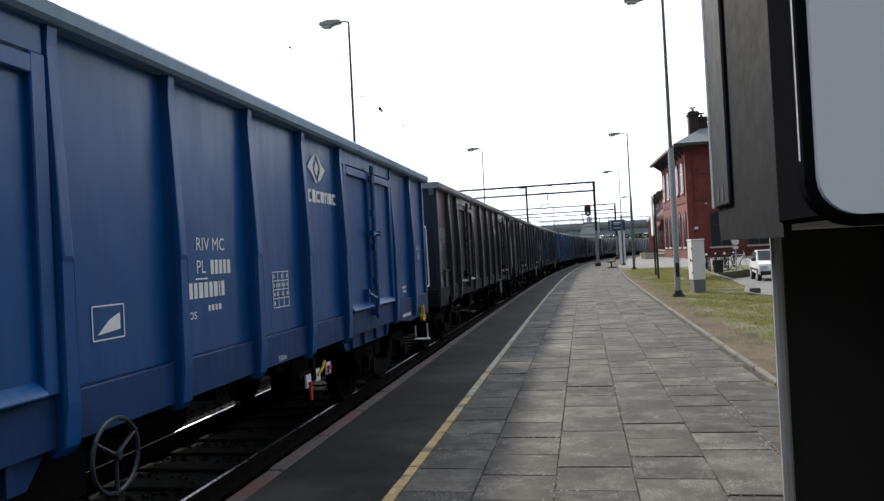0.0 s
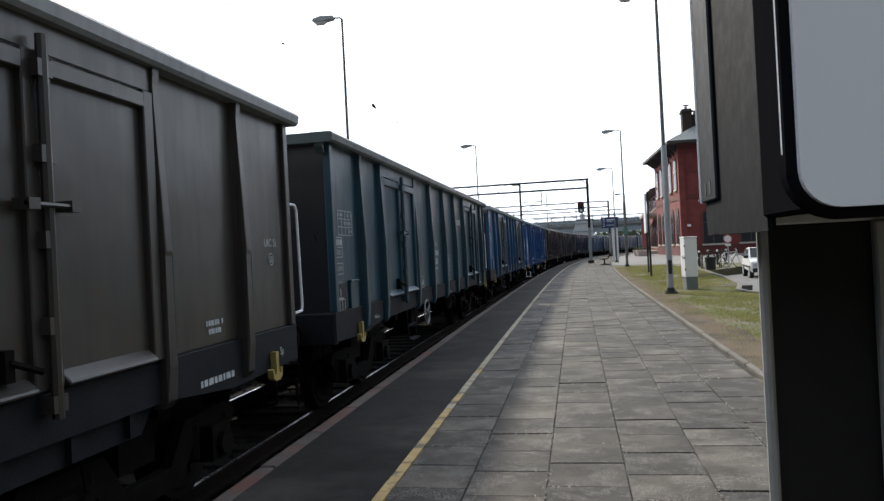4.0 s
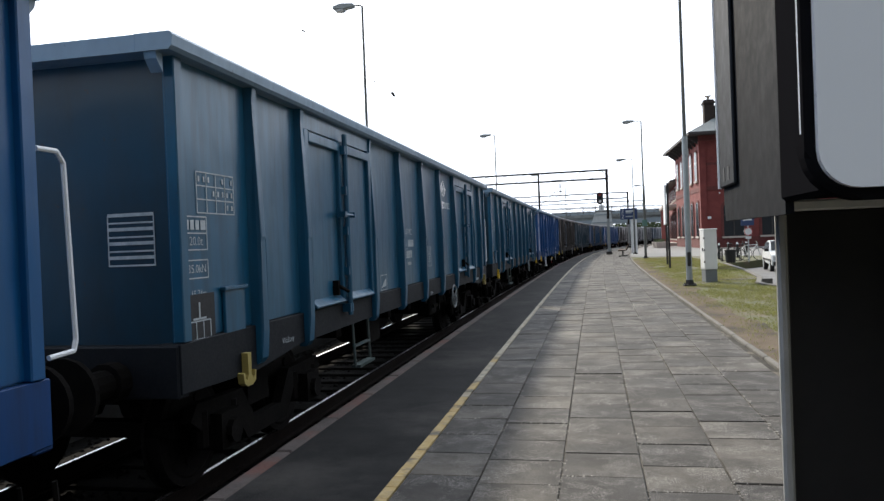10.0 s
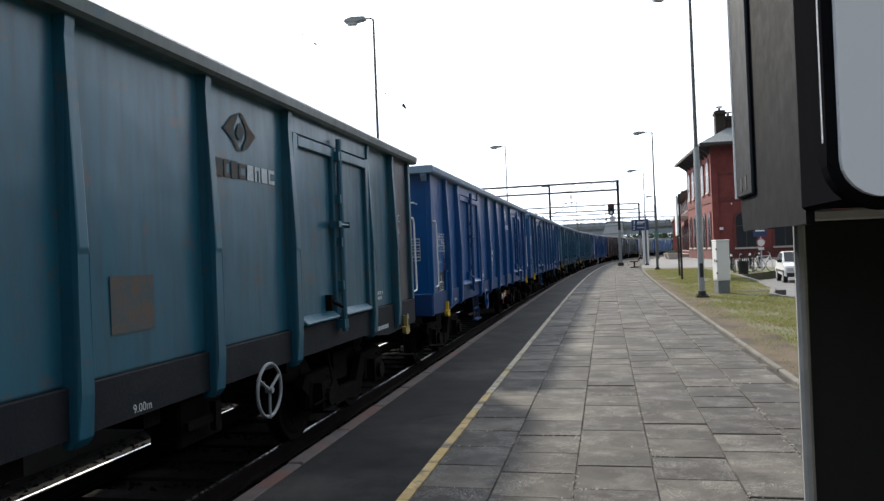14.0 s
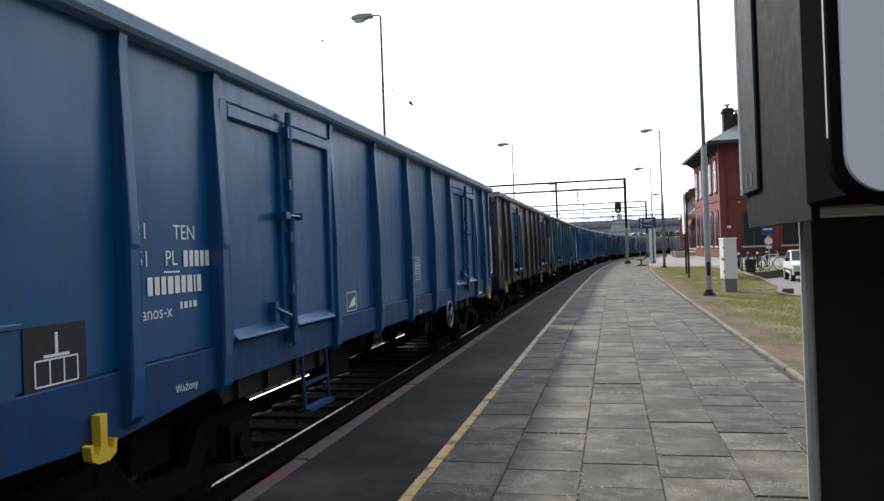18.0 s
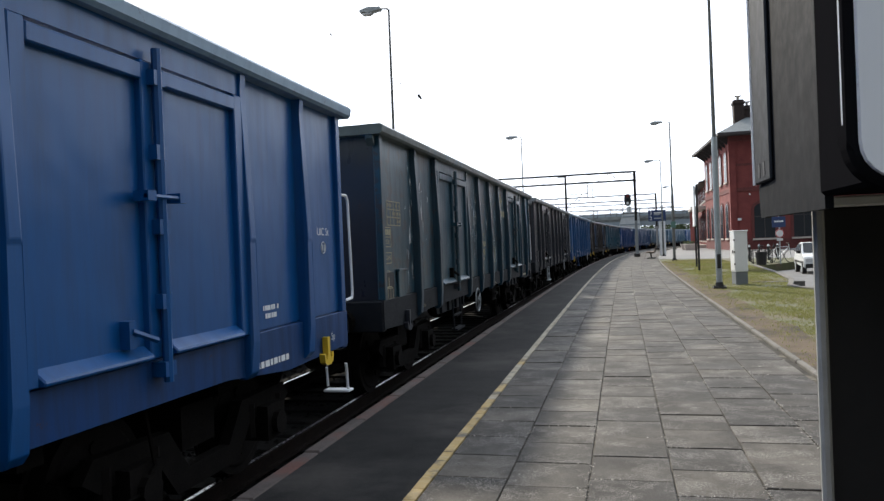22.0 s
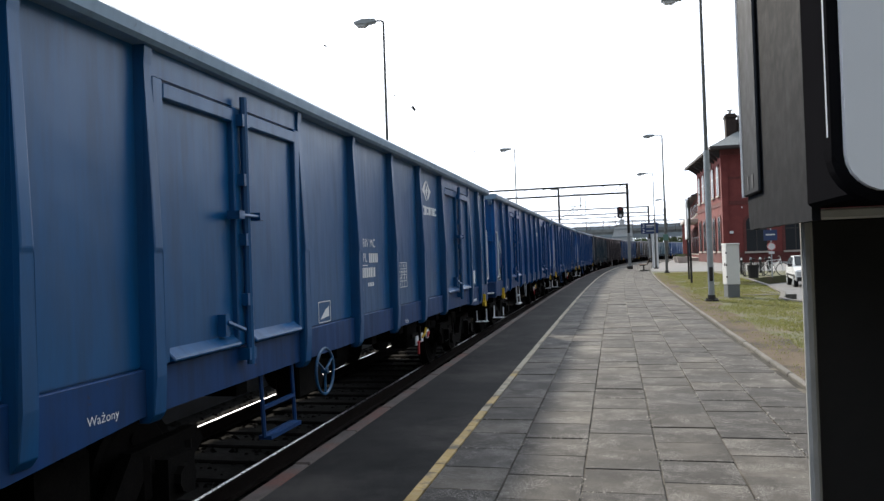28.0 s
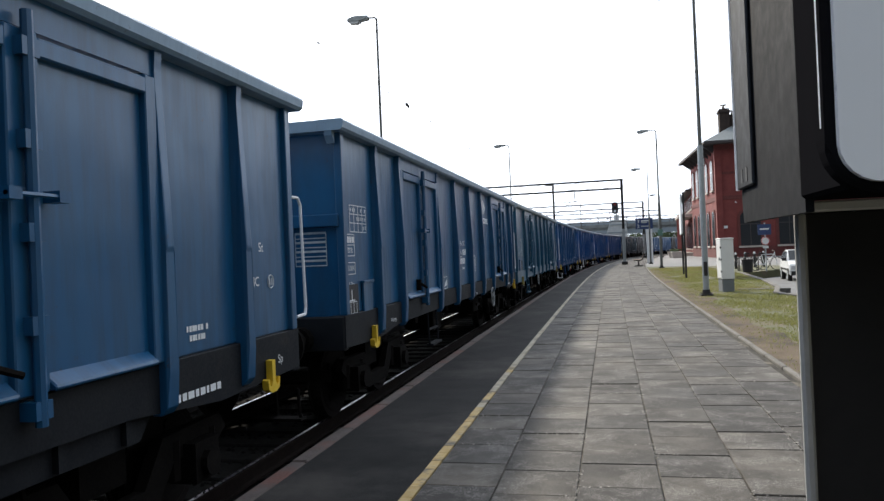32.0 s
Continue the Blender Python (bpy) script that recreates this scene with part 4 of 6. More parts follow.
def logo_build(b):
    # two bent blades that turn round a small slanted lozenge
    for s in (1, -1):
        pts = [(-.02, .155), (-.12, .115), (-.27, -.005), (-.155, -.06), (-.05, -.15), (.01, -.165), (-.045, -.105), (-.105, -.03), (-.10, .035), (-.05, .09)]
        b.faces.new([b.verts.new((XP + .006, s * y, s * z)) for y, z in pts])
    b.faces.new([b.verts.new((XP + .006, y, z)) for y, z in ((-.075, -.015), (.0, -.085), (.075, .015), (.0, .085))])


def word_block(kind, w, h, t=.032):
    # one plain block of the word mark: solid, open to one side, or an arch
    def build(b):
        pts = {0: [(0, -h), (w, -h), (w, h), (0, h)],
               1: [(0, -h), (w, -h), (w, t - h), (t, t - h), (t, h - t), (w, h - t), (w, h), (0, h)],
               2: [(0, -h), (t, -h), (t, h - t), (w - t, h - t), (w - t, -h), (w, -h), (w, h), (0, h)]}[kind]
        prism(b, pts, "x", XP + .004, XP + .006)
    return cached("word_block%d_%.3f_%.3f" % (kind, w, h), build)


def grid_build(b, w, h, cols, rows, fill):
    t = .0045
    for i in range(rows + 1):
        z = -h / 2 + h * i / rows
        box(b, 0, .002, -w / 2, w / 2, z - t, z + t)
    for j in range(cols + 1):
        y = -w / 2 + w * j / cols
        box(b, 0, .002, y - t, y + t, -h / 2, h / 2)
    r = random.Random(5)
    for i in range(rows):
        for j in range(cols):
            cw, chh = w / cols, h / rows
            n = max(1, int(cw / .05))
            for k in range(n):
                if r.random() < fill:
                    y = -w / 2 + cw * j + cw * (k + .5) / n
                    z = -h / 2 + chh * (i + .5)
                    box(b, .0005, .002, y - .011, y + .011, z - chh * .2, z + chh * .2)


def bars_build(b, widths, h):
    y = -sum(widths) / 2 - .02 * (len(widths) - 1) / 2
    for w in widths:
        box(b, 0, .002, y, y + w, -h / 2, h / 2)
        y += w + .02


def splash_build(seed):
    def build(b):
        r = random.Random(seed)
        for c in range(18):
            y0 = r.choice((-3.9, -2.2, -0.9, .7, 2.1, 3.4, 5.6, -5.6)) + r.uniform(-.3, .3)
            z0 = r.uniform(1.6, 2.7)
            for _ in range(34):
                y, z, l, w = y0 + r.gauss(0, .2), z0 + r.gauss(0, .35), r.choice((.02, .04, .06, .10, .16)) * r.uniform(.6, 1.4), r.uniform(.004, .013)
                if 1.25 < z - l and z + l < 3.15:
                    q = [(y - w, z), (y, z - l), (y + w, z), (y, z + l * .5)]
                    b.faces.new([b.verts.new((XP + .0065, *p)) for p in q])
    return build


def put_mark(wagon, me, y, z, mt, x=XP + .0055, name="lettering"):
    return put(name, me, mt, wagon, pose(x, y - .12, z))


# places of the load frames in the three layouts of the data panel
FX, FZ = (-.18, -.53, .72, .0), (0, .1, -.06, .36)


def wagon(label, body, door=None, sole=None, rim=None, marks=None, hook=None, patches=None, wheel=1, grab2=False, stepmat=None, splash=0, detail=2, triangle=False, plate=False, beam_end=False, block=None, emblem=True, emblem_mat=None, code="RIV MC", series="Eaos", white_steps=False, layout=0, bays=BAYS, doors=(2, 7), ends=False, wheelmat=None, tri=(-1.9, 1.42), wheel_at=None, step_at=-3.12, uic=0, table_end=False, deep_beam=False, end_mat=None, white_plate=False, faded_table=False, gap=.47, boxed=False, data=True):
    w = thing("goods_wagon", label, "goods wagon", group="wagons of the goods train")
    tail = bays[-1]
    new_bays = bays is BAYS_NEW
    door, sole = door or body, sole or SOLE
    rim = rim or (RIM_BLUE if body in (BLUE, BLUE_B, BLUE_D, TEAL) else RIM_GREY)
    patches = patches or {}
    seed = len(WAGONS)
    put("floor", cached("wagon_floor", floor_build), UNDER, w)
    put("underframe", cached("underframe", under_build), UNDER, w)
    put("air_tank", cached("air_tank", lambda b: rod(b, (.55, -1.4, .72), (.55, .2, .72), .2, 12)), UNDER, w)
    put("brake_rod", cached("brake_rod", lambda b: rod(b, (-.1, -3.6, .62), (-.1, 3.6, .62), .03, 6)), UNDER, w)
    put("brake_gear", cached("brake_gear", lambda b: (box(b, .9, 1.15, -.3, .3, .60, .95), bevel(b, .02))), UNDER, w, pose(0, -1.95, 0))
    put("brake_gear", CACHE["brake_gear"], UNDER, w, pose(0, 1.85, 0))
    put("far_side", cached("far_side%.2f" % tail, lambda b: far_build(b, tail)), body, w)
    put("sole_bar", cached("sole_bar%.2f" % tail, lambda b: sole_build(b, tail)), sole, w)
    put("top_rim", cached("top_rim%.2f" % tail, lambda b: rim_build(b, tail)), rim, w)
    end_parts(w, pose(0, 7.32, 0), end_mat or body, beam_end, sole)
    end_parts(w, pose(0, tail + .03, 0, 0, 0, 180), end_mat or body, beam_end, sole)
    for i in range(len(bays) - 1):
        y1, y0 = bays[i], bays[i + 1]
        c, wd = (y0 + y1) / 2, y1 - y0
        if i in doors:
            for s in (-1, 1):
                put("door_leaf", cached("door_leaf", leaf_build), patches.get((i, s), door), w, pose(0, c + s * .545, 0))
            boxmesh = cached("door_head", lambda b: box(b, XP - .03, XP + .05, -1.1, 1.1, 3.11, ZT))
            put("door_head", boxmesh, body, w, pose(0, c, 0))
            put("lock_bar", cached("lock_bar", hinge_build), patches.get(i, body), w, pose(0, c, 0))
            put("latch", cached("latch", latch_build), UNDER if sole is SOLE else body, w, pose(0, c - .3, 0))
        else:
            put("side_panel", panel_mesh(wd, (seed + i) % 3), patches.get(i, body), w, pose(0, c, 0))
    for i, y in enumerate(bays):
        yy = y
        if i in (0, len(bays) - 1):
            put("corner_post", cached("corner_post", lambda b: (box(b, XP - .04, XP + .045, -.05, .05, 1.3, ZT), bevel(b, .008))), body, w, pose(0, 7.31 if yy > 0 else tail + .04, 0))
        else:
            put("side_stake", cached("side_stake", post_build), patches.get("post", body), w, pose(0, yy, 0))
    if new_bays or deep_beam:
        for i in doors:
            put("door_beam", cached("door_beam", door_beam_build), SOLE if deep_beam else sole, w, pose(0, (bays[i] + bays[i + 1]) / 2, 0))
    for s in (-1, 1):
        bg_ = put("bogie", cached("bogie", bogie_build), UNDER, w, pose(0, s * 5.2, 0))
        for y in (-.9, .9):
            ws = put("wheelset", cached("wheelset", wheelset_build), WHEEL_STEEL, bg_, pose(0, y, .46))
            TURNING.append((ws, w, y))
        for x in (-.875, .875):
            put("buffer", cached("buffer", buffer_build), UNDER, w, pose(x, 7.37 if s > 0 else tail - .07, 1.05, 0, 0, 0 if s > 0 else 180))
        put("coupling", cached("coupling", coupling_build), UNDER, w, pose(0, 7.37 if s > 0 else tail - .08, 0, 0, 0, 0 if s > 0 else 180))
    if detail == 0:
        WAGONS.append(w)
        return w
    hk = hook or YELLOW_HOOK
    put("tie_down_hook", cached("hook", hook_build), hk, w, pose(XP + .055, 6.75, .935))
    put("tie_down_hook", cached("hook", hook_build), hk, w, pose(XP + .055, -6.72 if layout == 1 and data else -6.22, .935))
    put("handwheel", cached("handwheel", handwheel_build), wheelmat or WHEELRIM, w, pose(XO + .04, wheel_at or (2.3 if wheel == 1 else -1.85 if new_bays else -2.4), .895))
    put("step", cached("step", step_build), stepmat or sole, w, pose(0, step_at, 0))
    put("grab_handle", cached("grab", grab_build), WHITE, w, pose(XP + .02, 7.38, 0))
    put("corner_step", cached("corner_step", corner_step_build), WHITE if white_steps else UNDER, w, pose(XP - .02, 7.46, 0))
    if grab2:
        put("grab_handle", cached("grab", grab_build), WHITE, w, pose(XP + .06, tail + .03, 0))
        put("corner_step", cached("corner_step", corner_step_build), WHITE if white_steps else UNDER, w, pose(XP - .02, tail - .11, 0, 0, 0, 180))
    if white_steps:
        put("buffer_step", cached("buffer_step", lambda b: (box(b, -.12, .12, -.2, 0, 1.02, 1.045), bevel(b, .004))), WHITE, w, pose(1.2, tail - .07, 0))
    if ends:
        put("end_handle", cached("end_handle", lambda b: chain(b, [(.42, 0, 2.78), (.46, -.07, 2.80), (1.10, -.07, 2.80), (1.14, 0, 2.78)], .015, 6)), WHITE, w, pose(0, tail + .0, 0))
        put("end_reflector", cached("end_reflector", lambda b: (box(b, -.045, .045, -.012, 0, -.05, .05), bevel(b, .006))), RED, w, pose(1.0, tail + .03, 1.74))
    if ends or table_end:
        put("end_table", cached("end_table", lambda b: [box(b, .80, 1.16, -.003, 0, 1.84 + .05 * i, 1.852 + .05 * i + .012 * (i % 2)) for i in range(8)] + [box(b, x, x + .008, -.003, 0, 1.84, 2.2) for x in (.795, 1.155)]), WHITE_OLD, w, pose(0, tail + .028, 0))
    if triangle:
        put("warning_triangle", cached("triangle", lambda b: prism(b, [(-.1, 0), (.1, 0), (0, .18)], "y", 0, .004)), YELLOW_HOOK, w, pose(.8, tail + .024, 2.92))
    mk = marks or WHITE
    # markings, from the leading end backwards
    ring_mark = cached("ring_mark", lambda b: (ring(b, (0, 0, 0), (1, 0, 0), .055, .004, 18, 4), box(b, 0, .003, -.028, -.016, -.03, .03), box(b, 0, .003, .012, .024, -.03, .03)))
    if uic == 0:          # one line above the round mark
        put_mark(w, text_mesh("UIC St", .105), 7.04, 2.10, mk)
        put_mark(w, ring_mark, 7.04, 1.95, mk, name="round_mark")
    elif uic == 1:        # wide apart
        put_mark(w, text_mesh("UIC", .11), 6.76, 1.75, mk)
        put_mark(w, text_mesh("St", .11), 6.90, 2.03, mk)
        put_mark(w, ring_mark, 7.06, 1.745, mk, name="round_mark")
    else:                 # large, high up
        put_mark(w, text_mesh("UIC", .15), 6.84, 2.45, mk)
        put_mark(w, ring_mark, 6.86, 2.28, mk, name="round_mark")
    put_mark(w, text_mesh("Sp", .10), 7.12, 1.08, mk, XP + .038)
    put_mark(w, cached("bars_a", lambda b: bars_build(b, (.03, .05, .07, .04, .06, .03, .07, .05), .05)), 5.85, 1.04, mk, XP + .038, "marking")
    put_mark(w, cached("bars_f", lambda b: [box(b, 0, .002, -.14 + i * .035, -.12 + i * .035 + .006 * (i % 3), z, z + .04) for i in range(8) for z in (-.05, .015) if (i + (z > 0)) % 7]), 5.9, 1.44, mk, name="marking")
    # emblem and word mark in the bay next to the leading doors, lettering two bays behind
    ey = 2.13 if new_bays else 2.34
    if emblem:
        put("emblem", cached("logo", logo_build), emblem_mat or mk, w, pose(.002, ey - .1, 2.96))
        yw = ey - .50
        for n, (kind, wb, hb) in enumerate(((0, .10, .07), (1, .09, .07), (0, .10, .07), (1, .115, .062), (0, .11, .062), (2, .10, .062), (0, .11, .062), (1, .115, .062))):
            put("word_block", word_block(kind, wb, hb), emblem_mat if emblem_mat and n < 4 else mk, w, pose(.002, yw, 2.65))
            yw += wb + .022
    if faded_table:
        put_mark(w, cached("faded_patch", lambda b: box(b, 0, .002, -.21, .21, -.17, .17)), .92, 1.70, OLD_BROWN, name="faded_patch")
    elif boxed:           # two short lines in a frame
        put_mark(w, cached("box_mark", lambda b: [box(b, 0, .002, -.22, .22, z - .008, z + .008) for z in (-.12, .12)] + [box(b, 0, .002, y - .008, y + .008, -.112, .112) for y in (-.21, .21)]), 1.16, 1.60, mk, name="data_frame")
        for z in (.05, -.05):
            put_mark(w, cached("bars_g", lambda b: bars_build(b, (.035, .04, .02, .04, .035, .04), .06)), 1.16, 1.60 + z, mk, name="marking")
    else:
        put_mark(w, cached("grid_a", lambda b: grid_build(b, .36, .33, 3, 4, .7)), 1.04 if new_bays else .92, 1.70, mk, name="load_table")
    if block is None:
        block = -.26 if new_bays else -.47
    put_mark(w, text_mesh(code, .14), block, 2.11, mk)
    put_mark(w, text_mesh("31", .14), block - gap, 2.11, mk)
    put_mark(w, text_mesh("51", .14), block - gap + .01, 1.94, mk)
    put_mark(w, text_mesh("PL", .14), block - .16, 1.94, mk)
    put_mark(w, cached("line_mark", lambda b: box(b, 0, .002, -.09, .09, -.006, .006)), block - .16, 1.855, mk, name="underline")
    put_mark(w, cached("bars_b", lambda b: bars_build(b, (.05, .045, .05, .045, .05), .11)), block + .14, 1.94, mk, name="marking")
    put_mark(w, cached("bars_c", lambda b: bars_build(b, (.055, .05, .05, .06, .055, .05, .06, .02, .05), .115)), block - .12, 1.77, mk, name="number_marking")
    put_mark(w, text_mesh(series, .12), block - .36, 1.60, mk)
    put_mark(w, cached("bars_d", lambda b: bars_build(b, (.03, .04, .03, .04), .045)), block + .02, 1.63, mk, name="marking")
    put_mark(w, text_mesh("9.00m", .075), .93, 1.07, mk, XP + .038)
    if tri:
        put_mark(w, cached("grid_b", lambda b: (grid_build(b, .3, .2, 1, 1, 0), prism(b, [(-.11, -.07), (.11, -.05), (.11, .05), (.01, .015)], "x", 0, .002))), *tri, mk, name="brake_mark")
    put_mark(w, text_mesh("Ważony", .075), -5.2, 1.09, mk, XP + .038)
    # the data panel at the trailing end
    y = -6.72 if layout == 1 else -6.5
    if data:
        put_mark(w, cached("grid_c", lambda b: grid_build(b, .56, .30, 4, 3, .6)), y + (.13, .53, .42, .25)[layout], (2.36, 2.17, 2.14, 2.80)[layout], mk, name="load_table")
    if layout == 1 and data:
        put_mark(w, cached("grid_d", lambda b: grid_build(b, .56, .22, 5, 2, .5)), y + .53, 1.87, mk, name="load_table")
        for txt, h, dy, z in (("A", .05, .28, 2.27), ("B", .05, .41, 2.27), ("C", .05, .54, 2.27), ("D", .05, .67, 2.27), ("53", .085, .09, 2.38), ("39.4m", .07, -.15, 2.05), ("14.5m", .06, -.13, 1.86)):
            put_mark(w, text_mesh(txt, h), y + dy + (.12 if h == .05 and len(txt) == 1 else 0), z, mk)
        put_mark(w, cached("bracket_mark", lambda b: (box(b, 0, .002, -.1, .1, -.045, -.038), box(b, 0, .002, -.1, -.094, -.08, .04), box(b, 0, .002, .094, .1, -.08, .04))), y - .13, 1.84, mk, name="length_mark")
        for nm, z, x0 in (("end_lettering", 2.25, .25), ("end_lettering", 1.62, .2)):
            put(nm, cached("end_bars", lambda b: [box(b, i * .042, i * .042 + .026, -.003, 0, -.03, .03) for i in range(4)]), mk, w, pose(x0 + .45, tail + .026, z))
    if data:
        put_mark(w, cached("frame_a", lambda b: grid_build(b, .30, .24, 1, 2, 0)), y + FX[layout], 2.06 + FZ[layout], mk, name="data_frame")
        put_mark(w, text_mesh("20.0t", .09), y + FX[layout], 2.0 + FZ[layout], mk)
        put_mark(w, cached("bars_e", lambda b: bars_build(b, (.04, .05, .05, .07), .07)), y + FX[layout], 2.12 + FZ[layout], mk, name="marking")
        put_mark(w, cached("frame_b", lambda b: grid_build(b, .30, .13, 1, 1, 0)), y + FX[layout], 1.80 + FZ[layout], RED if body in (BLUE, BLUE_B) else mk, name="data_frame")
        put_mark(w, text_mesh("35.0kN", .085), y + FX[layout], 1.80 + FZ[layout], mk)
        put_mark(w, text_mesh("15.74m", .07), y + (-.17, -.40, .25, .0)[layout], (1.62, 1.79, 1.80, 2.05)[layout], mk)
    put_mark(w, cached("black_panel", lambda b: box(b, 0, .003, -.22, .22, -.2, .2)), y + (-.18, .39, .25, .04)[layout], (1.42, 1.42, 1.42, 1.50)[layout], BLACKP, XP + .0055, "black_panel")
    put_mark(w, cached("frame_c", lambda b: (grid_build(b, .3, .13, 3, 1, 0), box(b, 0, .002, -.01, .01, .08, .2), box(b, 0, .002, -.09, .09, .075, .09))), y + (-.18, .39, .25, .04)[layout], (1.36, 1.38, 1.38, 1.44)[layout], mk, XP + .0095, "brake_mark")
    put_mark(w, cached("note_box", lambda b: (box(b, 0, .03, -.16, .16, -.17, .17), box(b, 0, .05, -.19, .19, .16, .19), bevel(b, .005))), y + (.32, -.07, .7, .45)[layout], 1.46, BLUE_D if layout == 1 else body, XP + .0055, "note_holder")
    if white_plate:
        put_mark(w, cached("white_plate", lambda b: box(b, 0, .004, -.12, .12, -.13, .13)), 6.08, 1.50, WHITE, name="white_plate")
    if plate:
        put_mark(w, cached("brake_plate", lambda b: box(b, 0, .02, -.065, .065, -.065, .065)), 1.82, .70, WHITE, 1.25, "brake_plate")
        put_mark(w, CACHE["brake_plate"], 2.10, .72, WHITE, 1.25, "brake_plate")
        put_mark(w, CACHE["brake_plate"], 2.44, .74, WHITE, 1.25, "brake_plate")
        put_mark(w, cached("brake_lever", lambda b: (box(b, .02, .04, .0, .05, -.12, .05), box(b, .02, .045, -.02, .06, .04, .07))), 1.82, .62, RED, 1.25, "brake_lever")
        put_mark(w, cached("brake_pointer", lambda b: (box(b, .02, .04, -.05, .05, -.01, .03), box(b, .02, .04, -.05, -.02, -.05, .0))), 2.44, .74, RED, 1.25, "brake_lever")
        put_mark(w, cached("brake_grip", lambda b: chain(b, [(.03, -.08, -.02), (.05, .0, .03), (.05, .08, .10), (.04, .12, .10)], .016, 6)), 2.14, .74, YELLOW_HOOK, 1.25, "brake_handle")
    put("brake_handle", cached("brake_handle", lambda b: (box(b, 0, .03, -.2, .2, -.03, .03), box(b, .0, .05, .14, .22, -.1, .12))), UNDER, w, pose(1.22, 1.7, .78))
    put("air_hose", cached("air_hose", lambda b: chain(b, [(1.2, 0, .95), (1.22, .05, .6), (1.2, -.1, .45), (1.15, -.3, .42)], .014, 5)), UNDER, w, pose(0, 4.3, 0))
    if splash:
        put("paint_splash", cached("splash_%d" % splash, splash_build(splash)), WHITE, w, None, "white paint flecks")
    WAGONS.append(w)
    return w


NEW = dict(grab2=True, plate=True)
SPEC = {}
for k in range(-14, 23):
    SPEC[k] = dict(label="open goods wagon in weathered dark paint", body=(DARKGREY, NAVY, DARKGREY, NAVY, BROWN)[k % 5], marks=WHITE_OLD, hook=UNDER, detail=0 if k < -3 else 2)
for k in (-5, -6, -9, -12):
    SPEC[k].update(body=NAVY, label="open goods wagon in dull navy paint")
SPEC[-1].update(body=DARKGREY, label="open goods wagon in sooty dark paint")
SPEC[-2].update(body=GREY)
SPEC[-3].update(body=NAVY)
SPEC[-4].update(body=BLUE_D, label="open goods wagon in dull blue paint")
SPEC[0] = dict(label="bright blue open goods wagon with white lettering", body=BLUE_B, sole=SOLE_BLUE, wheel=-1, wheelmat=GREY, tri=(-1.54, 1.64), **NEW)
SPEC[1] = dict(label="blue open goods wagon with weathered grey doors and posts", body=BLUE_D, door=GREYGREEN, patches={0: GREYGREEN, 2: GREYGREEN, 7: GREYGREEN, "post": BLUE_D}, marks=WHITE_OLD, hook=YELLOW_OLD, wheelmat=GREY, rim=LIP_LIGHT, wheel=-1)
SPEC[2] = dict(label="weathered dark grey-teal open goods wagon", body=TEAL_D, marks=WHITE_OLD, hook=YELLOW_OLD, wheel=-1, rim=GREY)
SPEC[3] = dict(label="weathered brown-grey goods wagon with blue panels", body=BROWN, emblem=False, patches={4: BLUE_D, 8: BLUE_D, (7, 1): BLUE_D}, marks=WHITE_OLD, hook=YELLOW_OLD)
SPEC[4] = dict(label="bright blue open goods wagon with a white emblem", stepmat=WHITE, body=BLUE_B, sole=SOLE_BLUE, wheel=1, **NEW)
SPEC[5] = dict(label="dull teal-blue open goods wagon with grimy sole bar", body=TEAL, marks=WHITE_OLD)
SPEC[6] = dict(label="teal-blue open goods wagon with pale emblem", body=TEAL, emblem_mat=WHITE, marks=WHITE_OLD, hook=YELLOW_OLD)
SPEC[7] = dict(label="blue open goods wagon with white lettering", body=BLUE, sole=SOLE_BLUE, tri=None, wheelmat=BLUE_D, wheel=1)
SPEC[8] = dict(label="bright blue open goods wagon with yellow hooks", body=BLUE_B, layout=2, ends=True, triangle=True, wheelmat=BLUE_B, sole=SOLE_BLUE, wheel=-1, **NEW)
SPEC[9] = dict(label="weathered teal goods wagon with rusty patches", body=RUSTY, emblem=False, patches={0: GREY}, marks=WHITE_OLD, hook=YELLOW_OLD, rim=GREYGREEN)
SPEC[10] = dict(label="brown-grey weathered goods wagon with a blue door", body=BROWN, emblem=False, door=BLUE_D, patches={3: GREY, 5: GREYGREEN}, marks=WHITE_OLD, splash=3)
SPEC[11] = dict(label="blue open goods wagon with boxed lettering", body=BLUE, wheel=1, block=-5.12, code="TEN", series="Eanos-x", emblem=False)
SPEC[12] = dict(label="dark weathered grey open goods wagon", body=GREY, emblem=False, marks=WHITE_OLD, hook=YELLOW_OLD)
SPEC[13] = dict(label="dark teal goods wagon spattered with white paint", body=RUST_TEAL, door=TEAL_D, patches={0: TEAL, "post": TEAL_DEEP}, marks=WHITE_OLD, hook=YELLOW_OLD, splash=1, wheel=-1, rim=GREYGREEN)
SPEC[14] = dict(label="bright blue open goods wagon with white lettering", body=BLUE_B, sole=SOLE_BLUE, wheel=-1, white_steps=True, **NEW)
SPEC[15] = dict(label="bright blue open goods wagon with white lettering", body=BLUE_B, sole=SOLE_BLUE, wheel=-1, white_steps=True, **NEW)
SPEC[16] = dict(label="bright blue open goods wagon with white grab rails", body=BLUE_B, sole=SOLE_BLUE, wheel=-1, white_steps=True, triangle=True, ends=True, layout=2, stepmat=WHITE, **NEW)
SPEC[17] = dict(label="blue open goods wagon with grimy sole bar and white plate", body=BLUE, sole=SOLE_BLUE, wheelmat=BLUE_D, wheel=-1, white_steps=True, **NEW)
